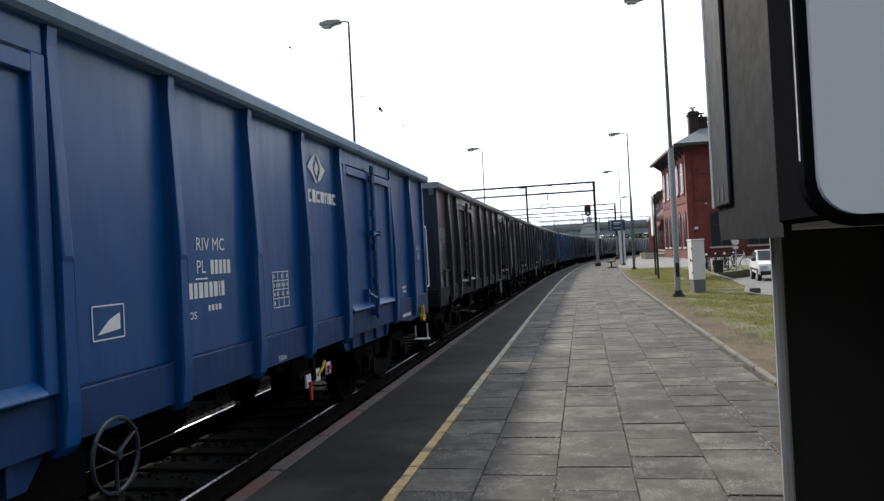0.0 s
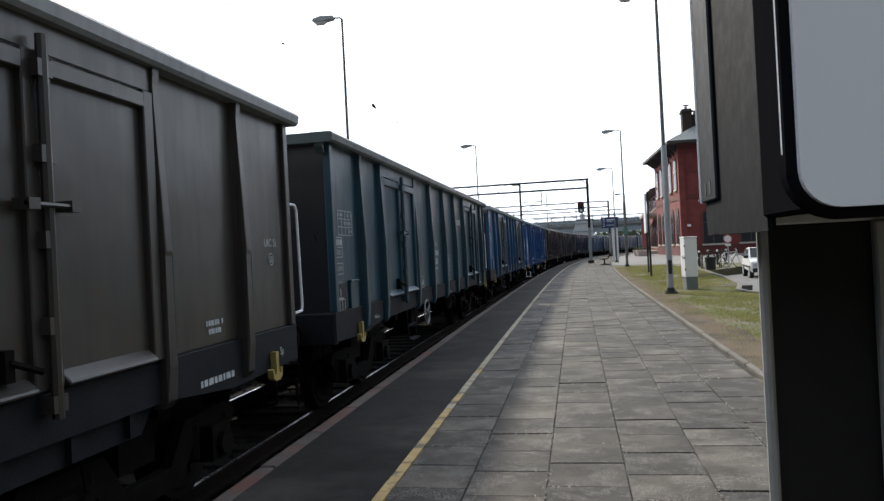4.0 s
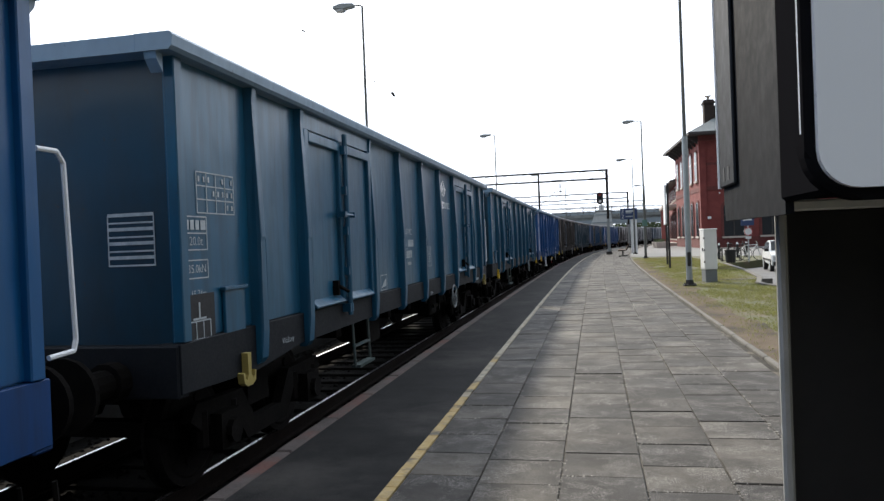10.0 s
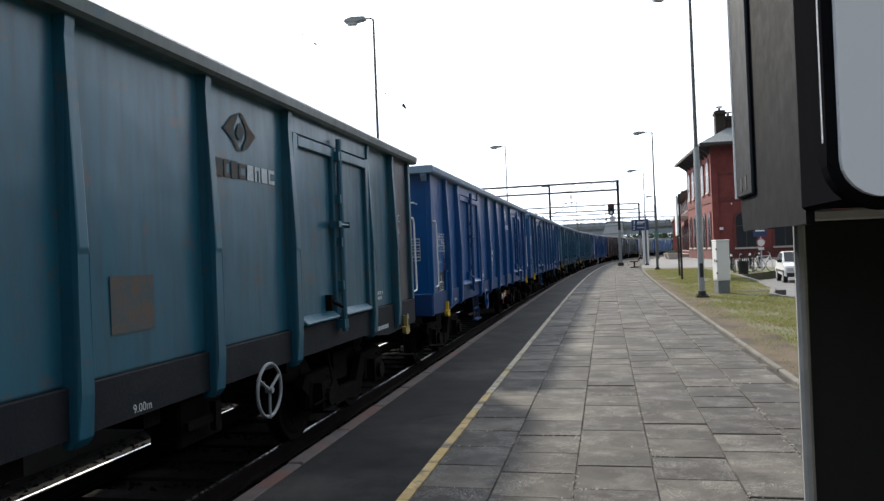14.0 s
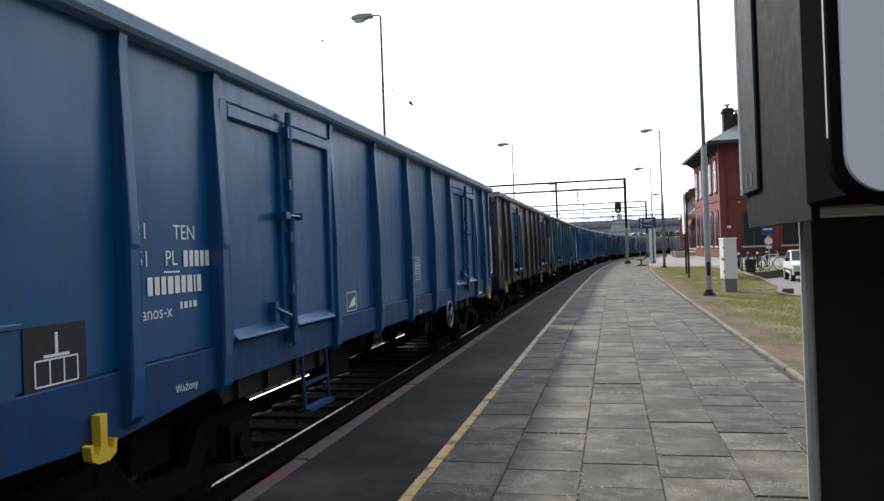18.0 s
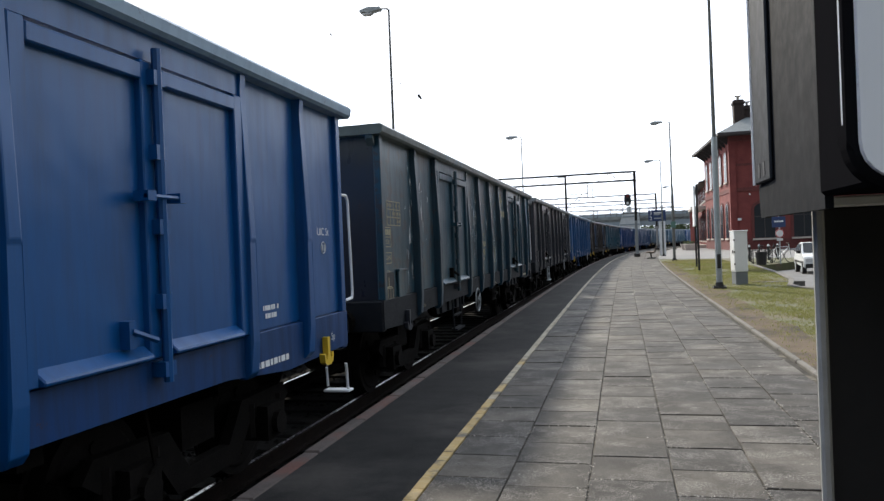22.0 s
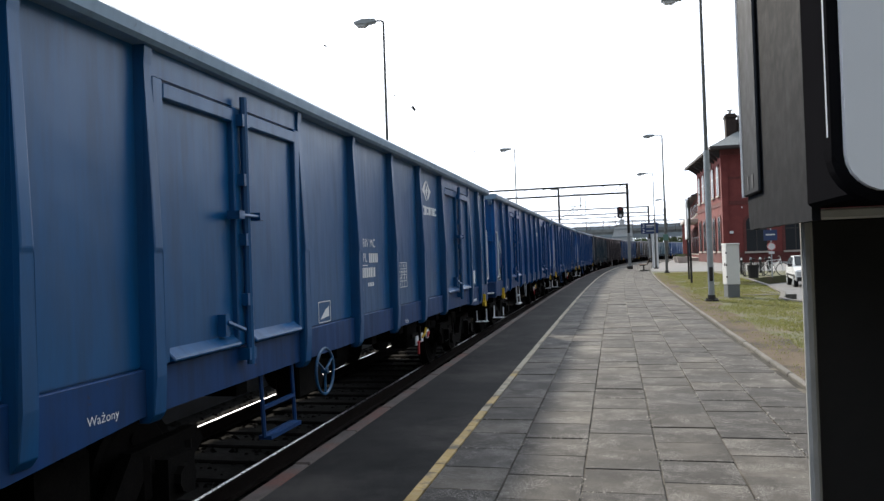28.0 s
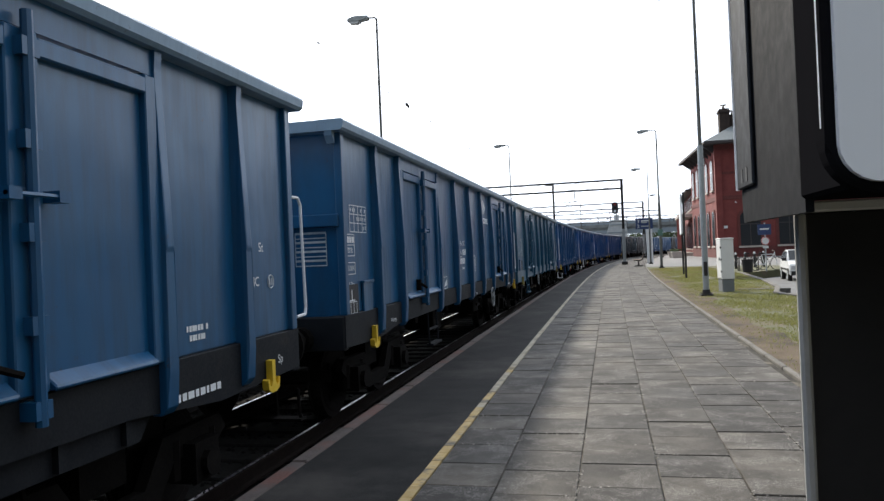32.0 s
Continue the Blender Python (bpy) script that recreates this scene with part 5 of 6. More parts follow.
SPEC[18] = dict(label="teal-blue open goods wagon with a pale faded rim", body=TEAL, rim=LIP_LIGHT, marks=WHITE_OLD, hook=YELLOW_OLD, wheel=-1, layout=1, bays=BAYS_FEW, doors=(1, 6), block=-.85, tri=None, wheel_at=-2.77, step_at=-5.0)
SPEC[19] = dict(label="dull blue open goods wagon with grimy sole bar", body=BLUE_D)
SPEC[20] = dict(label="blue open goods wagon with white lettering", body=BLUE_D, wheel=1)
SPEC[14].update(plate=False, layout=2, ends=True, triangle=True)
SPEC[15].update(layout=2, ends=True, triangle=True, tri=(-1.55, 1.64))
SPEC[0].update(layout=2, ends=True, white_steps=True)
SPEC[4].update(layout=3)
for k in (0, 1, 3, 4, 13, 15):
    SPEC[k]["bays"] = BAYS_NEW
for k in (11, 16, 18, 19):
    SPEC[k]["beam_end"] = True
for k in (11, 20):
    SPEC[k]["deep_beam"] = True
# older wagons: end walls in a darker paint than the sides
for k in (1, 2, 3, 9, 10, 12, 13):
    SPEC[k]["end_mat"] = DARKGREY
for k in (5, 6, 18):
    SPEC[k]["end_mat"] = TEAL_DEEP
SPEC[13].update(marks=OCHRE)
SPEC[2].update(emblem_mat=OCHRE)
for k in (9, 12):
    SPEC[k].update(emblem_mat=OLD_BROWN, emblem=True, marks=OLD_BROWN)
SPEC[9].update(faded_table=True, marks=WHITE_OLD)
SPEC[2].update(gap=.30, rim=GREYGREEN)
SPEC[18].update(boxed=True, sole=TEAL)
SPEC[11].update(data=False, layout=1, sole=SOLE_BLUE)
for k in (5, 6):
    SPEC[k]["stepmat"] = GREYGREEN
SPEC[12].update(stepmat=WHITE_OLD, hook=GREY)
SPEC[13].update(hook=GREY)
for k in (4, 15, 17):
    SPEC[k]["white_plate"] = True
SPEC[19].update(block=-.25)
for k in (6, 12, 4, 10, 19):
    SPEC[k]["table_end"] = True
for k in (5, 6, 20):
    SPEC[k]["uic"] = 1
for k in (9, 12, 13):
    SPEC[k]["uic"] = 2
SPEC[21].update(body=TEAL, label="teal-blue open goods wagon")
BY_NUMBER = {k: wagon(**SPEC[k]) for k in sorted(SPEC)}

# run of the train: seconds and metres that the leading end of wagon 0 has reached
RUN = [(0, 12.83), (1, 22.98), (2, 33.47), (3, 43.95), (4, 54.02), (5, 63.9), (6, 73.78), (7, 83.85), (8, 93.89), (9, 103.73), (10, 113.31), (11, 123.09), (12, 132.6), (13, 142.36), (14, 152.03), (15, 161.5), (16, 170.94), (17, 180.47), (18, 190.05), (19, 199.2), (20, 208.64), (21, 218.0), (22, 227.32), (23, 236.49), (24, 245.65), (25, 254.99), (26, 264.46), (27, 274.06), (28, 283.65), (29, 292.95), (30, 301.75), (31, 311.02), (32, 320.85)]


def reached(t):
    i = min(max(int(t), 0), 31)
    p = [RUN[min(max(j, 0), 32)][1] + (0 if 0 <= j <= 32 else (-10.1 if j < 0 else 9.5)) for j in (i - 1, i, i + 1, i + 2)]
    f = t - i
    return 0.5 * (2 * p[1] + (p[2] - p[0]) * f + (2 * p[0] - 5 * p[1] + 4 * p[2] - p[3]) * f * f + (3 * p[1] - p[0] - 3 * p[2] + p[3]) * f ** 3)


def wagon_pose(k, t):
    c = reached(t) - k * PITCH - 7.2
    a, b = track_pose(c - 5.2).translation, track_pose(c + 5.2).translation
    m = (a + b) / 2
    return pose(m.x, m.y, m.z, 0, 0, -math.degrees(math.atan2(b.x - a.x, b.y - a.y)))


# ---- station building ----
def arched(bm, w, z0, z1, depth0, depth1):
    """An arched slab in the xz plane, its width centred on 0."""
    pts = [(-w / 2, z0), (w / 2, z0)]
    pts += [(w / 2 * math.cos(a), z1 - w / 2 * 0.7 + w / 2 * 0.7 * math.sin(a)) for a in [i * math.pi / 8 for i in range(9)]]
    prism(bm, pts, "y", depth0, depth1)


st = thing("station_building", "two-storey red brick station with a slate hip roof", "station building", pose(10.75, 78.1, 0, 0, 0, 2.0))
# local: x along the front that faces the platform road (to +x), y along the track side (to +y)
W1, D1, EZ = 20.0, 17.2, 11.3
wl = boxpart("wall", (0, W1, 0, D1, -0.1, EZ), BRICK, st)
bm = bmesh.new()
box(bm, -0.06, W1 + 0.06, -0.06, D1 + .06, 5.75, 6.15)
part("string_course", bm, BRICK_DARK, st)
bm = bmesh.new()
box(bm, -0.1, W1 + 0.1, -0.1, D1 + .1, 10.75, 11.3)
part("cornice", bm, BRICK_DARK, st)
bm = bmesh.new()
box(bm, -0.08, W1 + 0.08, -0.08, D1 + .08, -0.1, 1.0)
part("base_course", bm, BRICK_DARK, st)
bm = bmesh.new()
box(bm, -0.03, W1 + .03, -0.03, D1 + .03, 8.3, 8.55)
part("brick_band", bm, BRICK_DARK, st)
for x in (0.0, W1):
    bm = bmesh.new()
    box(bm, x - 0.12, x + 0.5 if x < 1 else x + .12, -0.12, 0.5, 1.0, 10.75)
    part("corner_pier", bm, BRICK, st)
ov = 1.25
bm = bmesh.new()
e = [(-ov, -ov), (W1 + ov, -ov), (W1 + ov, D1 + ov), (-ov, D1 + ov)]
v = [bm.verts.new((x, y, EZ + 0.25)) for x, y in e] + [bm.verts.new((D1 / 2 - 1.5, D1 / 2, 16.2)), bm.verts.new((W1 - D1 / 2 + 1.5, D1 / 2, 16.2))]
for q in ((0, 1, 5, 4), (1, 2, 5), (2, 3, 4, 5), (3, 0, 4), (3, 2, 1, 0)):
    bm.faces.new([v[i] for i in q])
part("roof", bm, SLATE, st, "grey slate hip roof")
bm = bmesh.new()
box(bm, -ov, W1 + ov, -ov, D1 + ov, EZ, EZ + 0.26)
part("eave", bm, EAVE, st)
for i in range(9):
    put("eave_bracket", cached("eave_bracket", lambda b: prism(b, [(-ov + .05, EZ), (0, EZ), (0, EZ - 0.9)], "y", -.07, .07)), EAVE, st, pose(0, 0.5 + i * 2.0, 0))
for x, y, h in ((1.5, 3.0, 15.3), (2.4, 3.3, 14.7)):
    bm = bmesh.new()
    box(bm, x - .5, x + .5, y - .5, y + .5, 11.6, h)
    box(bm, x - .6, x + .6, y - .6, y + .6, h - .45, h - .2)
    bevel(bm, 0.03)
    ch = part("chimney", bm, CHIMNEY, st)
    bm = bmesh.new()
    rod(bm, (x, y, h), (x, y, h + .3), .14, 8)
    box(bm, x - .3, x + .3, y - .3, y + .3, h + .38, h + .44)
    part("chimney_cap", bm, STONE_PALE, ch)


def window(parent, m, w, z0, z1, frame_mat):
    bm = bmesh.new()
    arched(bm, w + 0.5, z0 - 0.15, z1 + 0.25, -0.10, 0.0)
    wn = put("window", mesh_of(bm, "window_surround"), BRICK_DARK, parent, m)
    bm = bmesh.new()
    arched(bm, w, z0, z1, -0.115, -0.09)
    put("pane", mesh_of(bm, "pane"), GLASS_DARK, wn)
    bm = bmesh.new()
    box(bm, -0.04, 0.04, -0.14, -0.116, z0, z1 - 0.1)
    box(bm, -w / 2, w / 2, -0.14, -0.116, z0 + (z1 - z0) * .6, z0 + (z1 - z0) * .6 + .07)
    put("window_frame", mesh_of(bm, "window_frame"), frame_mat, wn)
    bm = bmesh.new()
    box(bm, -w / 2 - .2, w / 2 + .2, -0.2, 0, z0 - .2, z0 - .02)
    put("sill", mesh_of(bm, "sill"), STONE_PALE, wn)


for x in (3.0, 6.6, 10.2, 13.8, 17.4):
    window(st, pose(x, 0, 0), 1.9, 1.1, 4.6, EAVE)
    if x > 4:
        window(st, pose(x, 0, 0), 1.3, 6.9, 9.8, EAVE)
for y in (2.2, 5.4, 8.6, 11.8, 15.0):
    window(st, pose(0, y, 0, 0, 0, -90), 1.25, 6.9, 9.9, SIGN_WHITE)
    window(st, pose(0, y, 0, 0, 0, -90), 1.4, 1.2, 4.7, EAVE)
boxpart("name_board", (-0.22, -0.1, 6.0, 9.8, 10.0, 10.7), SIGN_WHITE, st, "white name board under the eaves")
boxpart("wall_plate", (0.5, 0.85, -0.16, -0.12, 2.9, 3.15), SIGN_WHITE, st)
bm = bmesh.new()
rod(bm, (1.7, -0.1, 5.5), (1.7, -0.35, 5.4), .06, 8)
part("wall_lamp", bm, SIGN_WHITE, st)
bm = bmesh.new()
rod(bm, (8.6, -0.12, 0), (8.6, -0.12, 10.7), .06, 8)
part("downpipe", bm, GALV, st)

wg = thing("station_wing", "lower red brick wing of the station with an entrance canopy", "station building", pose(10.3, 95.6, 0, 0, 0, -3.0))
boxpart("wall", (0.1, 14, 0, 26, -0.1, 8.2), BRICK, wg)
boxpart("string_course", (0.03, 0.1, 0, 26, 5.4, 5.75), BRICK_DARK, wg)
bm = bmesh.new()
prism(bm, [(-0.7, 8.2), (14.7, 8.2), (7, 11.2)], "y", -0.02, 26.5)
part("roof", bm, SLATE, wg)
boxpart("eave", (-0.8, 14.8, 0, 26.6, 8.05, 8.25), EAVE, wg)
for y in (2.4, 6.0, 9.6, 13.2, 16.8, 20.4):
    window(wg, pose(0.1, y, 0, 0, 0, -90), 1.3, 6.0, 7.6, EAVE)
    window(wg, pose(0.1, y, 0, 0, 0, -90), 1.5, 0.9, 4.3, EAVE)
boxpart("canopy", (-1.7, 0.1, 3.0, 15.0, 4.9, 5.35), STONE_PALE, wg, "pale flat entrance canopy", 0.05)
for y in (3.4, 7.2, 11.0, 14.6):
    bm = bmesh.new()
    rod(bm, (-1.4, y, -0.05), (-1.4, y, 4.95), .12, 8)
    part("canopy_post", bm, BRICK, wg)
for i in range(3):
    boxpart("entrance_step", (-1.6 + .3 * i, 0.1, 4.0, 14.0, -0.05 + .15 * i, .1 + .15 * i), STONE_PALE, wg)

# planters by the entrance
for y in (88.0, 92.5):
    pl = thing("planter", "pale concrete planter by the station entrance", "planter", pose(7.6, y, -0.03), "planters by the station")
    bm = bmesh.new()
    prism(bm, [(-.55, 0), (.55, 0), (.75, .7), (-.75, .7)], "y", -.7, .7)
    bevel(bm, .03)
    part("tub", bm, STONE_PALE, pl)
    bm = bmesh.new()
    r = random.Random(int(y))
    for _ in range(160):
        a, h = r.uniform(0, 6.28), r.uniform(.02, .3)
        q = Vector((math.cos(a) * r.random() * .6, math.sin(a) * r.random() * .6, .7 + h))
        s = .1
        bm.faces.new([bm.verts.new(q + Vector((r.uniform(-s, s), r.uniform(-s, s), r.uniform(-s, s)))) for _ in range(3)])
    part("foliage", bm, LEAF, pl)

# ---- road bridge and far side ----
br = thing("road_bridge", "long concrete road bridge over the tracks", "bridge", pose(0, 205, 0, 0, 0, -3))
boxpart("deck", (-70, 75, 0, 9, 5.3, 6.9), CONCRETE, br)
boxpart("girder", (-70, 75, -0.25, 0, 5.0, 6.2), BRIDGE_BLUE, br)
boxpart("parapet", (-70, 75, -0.4, 0.1, 6.9, 7.7), CONCRETE, br)
for x in range(-70, 76, 3):
    boxpart("railing_post", (x - .05, x + .05, -0.25, -0.15, 7.7, 8.7), STEEL_DARK, br)
boxpart("handrail", (-70, 75, -0.24, -0.16, 8.6, 8.7), STEEL_DARK, br)
boxpart("railing_panel", (-70, 75, -0.22, -0.18, 7.7, 8.45), BRIDGE_BLUE, br)
for x in (-28, -14, 9.5, 22, 64):
    boxpart("pier", (x - .8, x + .8, 1.5, 7.5, -0.9, 5.3), CONCRETE, br)
sr = thing("bridge_stairs", "enclosed stair flight rising to the road bridge", "stairs", pose(-0.5, 192, 0))
bm = bmesh.new()
prism(bm, [(-2.0, -0.85), (5.6, -0.85), (5.0, 8.4), (1.2, 8.4)], "y", 0, 0.4)
part("side_wall", bm, STAIR_PALE, sr)
for z in (1.2, 3.2, 5.2, 7.2):
    e = (z + .85) * .345
    boxpart("cladding_rail", (e - 1.9, 5.5 - (z + .85) * .065, -.12, -.01, z - .12, z + .12), BRIDGE_BLUE, sr)
bm = bmesh.new()
prism(bm, [(0, -0.85), (12.2, -0.85), (12.2, 7.4), (11.0, 7.4)], "x", 1.6, 4.6)
part("flight", bm, CONCRETE, sr)
for x in (-1.9, 1.2, 5.2):
    boxpart("rail_post", (x - .08, x + .08, -0.1, 0, 7.6, 9.4), STEEL_DARK, sr)
hall = thing("distant_hall", "low blue-grey industrial hall beyond the tracks", "building", pose(-33, 188, -0.85))
boxpart("wall", (0, 30, 0, 12, 0, 4.8), BRIDGE_BLUE, hall)
boxpart("roof", (-0.5, 30.5, -0.5, 12.5, 4.8, 5.2), CONCRETE, hall)
for i in range(7):
    boxpart("window", (2 + i * 4, 4.6 + i * 4, -0.06, 0.02, 2.0, 3.6), GLASS_DARK, hall)


def tree(x, y, h, seed):
    t = thing("tree", "leafy green tree beyond the bridge", "tree", pose(x, y, -0.85), "trees beyond the bridge")
    r = random.Random(seed)
    bm = bmesh.new()
    rod(bm, (0, 0, -.1), (0, 0, h * .55), h * .035, 8, h * .02)
    for i in range(7):
        a = r.uniform(0, 6.28)
        z = h * r.uniform(.3, .6)
        rod(bm, (0, 0, z), (math.cos(a) * h * .25, math.sin(a) * h * .25, z + h * r.uniform(.15, .3)), h * .015, 5, h * .005)
    part("trunk", bm, BARK, t)
    bm = bmesh.new()
    lobes = [(Vector((r.uniform(-.28, .28), r.uniform(-.28, .28), r.uniform(.42, .86))) * h, r.uniform(.12, .22) * h) for _ in range(16)]
    for c, rad in lobes:
        for _ in range(110):
            d = Vector((r.gauss(0, 1), r.gauss(0, 1), r.gauss(0, 1))).normalized() * rad * r.uniform(.55, 1.05)
            s = .35
            q = c + d
            bm.faces.new([bm.verts.new(q + Vector((r.uniform(-s, s), r.uniform(-s, s), r.uniform(-s, s)))) for _ in range(3)])
    part("crown", bm, LEAF, t)


for i, (x, y, h) in enumerate(((14, 255, 8.5), (19, 262, 9.5), (24, 258, 8), (29, 250, 7.5), (9, 268, 8), (36, 262, 9), (-22, 270, 9.5), (-40, 265, 9), (46, 255, 8))):
    tree(x, y, h, i)

# ---- things round the forecourt ----
car = thing("parked_car", "small white hatchback parked on the road", "car", pose(8.4, 35.57, -0.335, 0, 0, 174))
# local: +y is the car's front, x across
prof = [(-1.85, .38), (-1.88, .62), (-1.72, .86), (-1.35, 1.24), (-.75, 1.36), (.25, 1.35), (.95, .90), (1.75, .76), (1.86, .52), (1.84, .30)]
bm = bmesh.new()
prism(bm, prof, "x", -.78, .78)
for v in bm.verts:
    if v.co.z > .9:
        v.co.x *= .84
bevel(bm, .035, 2)
part("body", bm, CAR_WHITE, car)
for s in (-1, 1):
    bm = bmesh.new()
    pts = [(-1.25, .93), (-1.08, 1.22), (-.7, 1.3), (-.15, 1.3), (-.15, .93)]
    prism(bm, pts, "x", s * .70, s * .745)
    for v in bm.verts:
        v.co.x += s * (.045 - (v.co.z - .9) * .22)
    part("side_window", bm, CAR_GLASS, car)
    bm = bmesh.new()
    prism(bm, [(-.08, .93), (-.08, 1.3), (.22, 1.29), (.72, .95)], "x", s * .70, s * .745)
    for v in bm.verts:
        v.co.x += s * (.045 - (v.co.z - .9) * .22)
    part("side_window", bm, CAR_GLASS, car)
    for y in (-1.15, 1.2):
        bm = bmesh.new()
        rod(bm, (s * .64, y, .29), (s * .80, y, .29), .29, 18)
        wh = part("wheel", bm, RUBBER, car)
        bm = bmesh.new()
        rod(bm, (s * .79, y, .29), (s * .812, y, .29), .19, 14)
        part("rim", bm, GALV, wh)
    bm = bmesh.new()
    box(bm, s * .45, s * .72, 1.80, 1.87, .55, .70)
    part("headlight", bm, LAMP_GLASS, car)
    bm = bmesh.new()
    box(bm, s * .78, s * .95, .68, .82, .90, 1.02)
    part("mirror", bm, RUBBER, car)
    bm = bmesh.new()
    box(bm, s * .775, s * .795, -1.5, 1.5, .48, .56)
    part("side_strip", bm, RUBBER, car)
bm = bmesh.new()
v = [bm.verts.new(p) for p in ((-.64, .30, 1.345), (.64, .30, 1.345), (.68, .95, .935), (-.68, .95, .935))]
f = bm.faces.new(v)
bmesh.ops.solidify(bm, geom=[f], thickness=-0.03)
part("windscreen", bm, CAR_GLASS, car)
bm = bmesh.new()
v = [bm.verts.new(p) for p in ((-.62, -1.36, 1.26), (.62, -1.36, 1.26), (.68, -1.70, .92), (-.68, -1.70, .92))]
f = bm.faces.new(v)
bmesh.ops.solidify(bm, geom=[f], thickness=0.03)
part("rear_window", bm, CAR_GLASS, car)
bm = bmesh.new()
box(bm, -.72, .72, 1.78, 1.90, .30, .47)
part("bumper", bm, RUBBER, car)
boxpart("bumper", (-.72, .72, -1.92, -1.80, .36, .54), RUBBER, car)


def bicycle(x, y, rz, mt):
    b = thing("bicycle", "bicycle leaning at the rack by the forecourt", "bicycle", pose(x, y, -0.03, 0, 0, rz), "bicycles at the rack")
    for u in (-.52, .52):
        bm = bmesh.new()
        ring(bm, (u, 0, .34), (0, 1, 0), .32, .018, 22, 5)
        w = part("wheel", bm, RUBBER, b)
        bm = bmesh.new()
        for k in range(10):
            a = k * math.pi / 5
            rod(bm, (u, 0, .34), (u + .31 * math.cos(a), 0, .34 + .31 * math.sin(a)), .003, 4)
        part("spokes", bm, GALV, w)
    bm = bmesh.new()
    chain(bm, [(-.52, 0, .34), (-.1, 0, .30), (.42, 0, .82), (-.2, 0, .80), (-.1, 0, .30)], .018, 6)
    chain(bm, [(-.52, 0, .34), (-.2, 0, .80)], .014, 6)
    chain(bm, [(.52, 0, .34), (.40, 0, .95)], .018, 6)
    part("bike_frame", bm, mt, b)
    bm = bmesh.new()
    chain(bm, [(.38, -.27, 1.0), (.40, 0, .97), (.38, .27, 1.0)], .014, 6)
    part("handlebar", bm, STEEL_DARK, b)
    bm = bmesh.new()
    box(bm, -.35, -.08, -.07, .07, .86, .92)
    bevel(bm, .02)
    part("saddle", bm, RUBBER, b)


bicycle(7.75, 40.2, 4, SIGN_WHITE)
bicycle(7.2, 41.0, -12, STEEL_DARK)
rk = thing("bicycle_rack", "dark steel bicycle rack by the forecourt", "bicycle rack", pose(6.75, 40.3, -0.03))
for i in range(5):
    bm = bmesh.new()
    chain(bm, [(i * .3 - .6, -.2, 0), (i * .3 - .6, -.2, .7), (i * .3 - .6, .2, .7), (i * .3 - .6, .2, 0)], .025, 6)
    part("hoop", bm, STEEL_DARK, rk)
bn = thing("litter_bin", "dark litter bin on the forecourt edge", "litter bin", pose(6.55, 38.4, -0.05))
bm = bmesh.new()
rod(bm, (0, 0, 0), (0, 0, .62), .22, 14, .27)
part("bin_body", bm, RUBBER, bn)
bm = bmesh.new()
ring(bm, (0, 0, .64), (0, 0, 1), .26, .03, 16)
part("bin_rim", bm, STEEL_DARK, bn)
for i, (x, y) in enumerate(((6.9, 44.0), (7.5, 44.6), (8.1, 45.2), (8.7, 45.8), (6.4, 43.4))):
    bo = thing("bollard", "short dark bollard with a pale cap", "bollard", pose(x, y, -0.03), "bollards on the forecourt")
    bm = bmesh.new()
    rod(bm, (0, 0, 0), (0, 0, .8), .07, 10)
    part("shaft", bm, STEEL_DARK, bo)
    bm = bmesh.new()
    rod(bm, (0, 0, .8), (0, 0, .92), .075, 10, .04)
    part("cap", bm, SIGN_WHITE, bo)
rs = thing("road_sign", "round white road sign with a plate below on a grey pole", "road sign", pose(7.5, 38.9, -0.03))
bm = bmesh.new()
rod(bm, (0, 0, 0), (0, 0, 2.4), .03, 8)
part("pole", bm, GALV, rs)
bm = bmesh.new()
rod(bm, (0, -.03, 1.5), (0, -.05, 1.5), .2, 20)
disc = part("disc", bm, SIGN_WHITE, rs)
bm = bmesh.new()
ring(bm, (0, -.052, 1.5), (0, 1, 0), .18, .016, 20, 5)
part("red_rim", bm, RED, disc)
boxpart("plate", (-.13, .13, -.05, -.035, 1.14, 1.26), SIGN_WHITE, rs)
boxpart("blue_plate", (-.34, .28, -.05, -.035, 1.80, 2.32), SIGN_BLUE, rs)
boxpart("text_bar", (-.24, .18, -.058, -.051, 2.05, 2.12), SIGN_WHITE, rs)

# added unseen walls beside and behind, dark for reflections in the wagon sides
bm = bmesh.new()
box(bm, 31, 32, -70, 68, -0.9, 9.5)
structure("wall_yard", bm, UNSEEN_WALL, "added unseen dark wall on the station side, for wagon reflections", "wall")
bm = bmesh.new()
box(bm, -30, 30.9, -71, -70, -0.9, 9.5)
structure("wall_rear", bm, UNSEEN_WALL, "added unseen dark wall behind, for wagon reflections", "wall")

# ---- the kiosk close beside the camera ----
kk = thing("information_kiosk", "charcoal information kiosk with a rounded pale grey pane and black pedestal", "kiosk", pose(0, 0, 0))
boxpart("cabinet_core", (0.150, 0.72, 0.47, 0.815, 1.498, 2.3), KIOSK_BLACK, kk, bev=0.002)
bm = bmesh.new()
# side sheet with a slightly ragged lower edge
edge = [(0.842, 1.500)] + [(0.836 - i * 0.0125, 1.4795 + 0.0012 * noise.noise(Vector((i * 1.7, 0.3, 0)))) for i in range(20)]
prism(bm, [(0.842, 2.3)] + edge + [(0.585, 1.479), (0.585, 2.3)], "x", 0.1435, 0.1495)
part("cabinet_side", bm, KIOSK_SIDE, kk)
boxpart("side_post", (0.1400, 0.1495, 0.471, 0.584, 1.488, 2.3), KIOSK_BLACK, kk, "", 0.003)
bm = bmesh.new()
box(bm, 0.1395, 0.1434, 0.760, 0.842, 1.5145, 2.3)
bevel(bm, 0.0015)
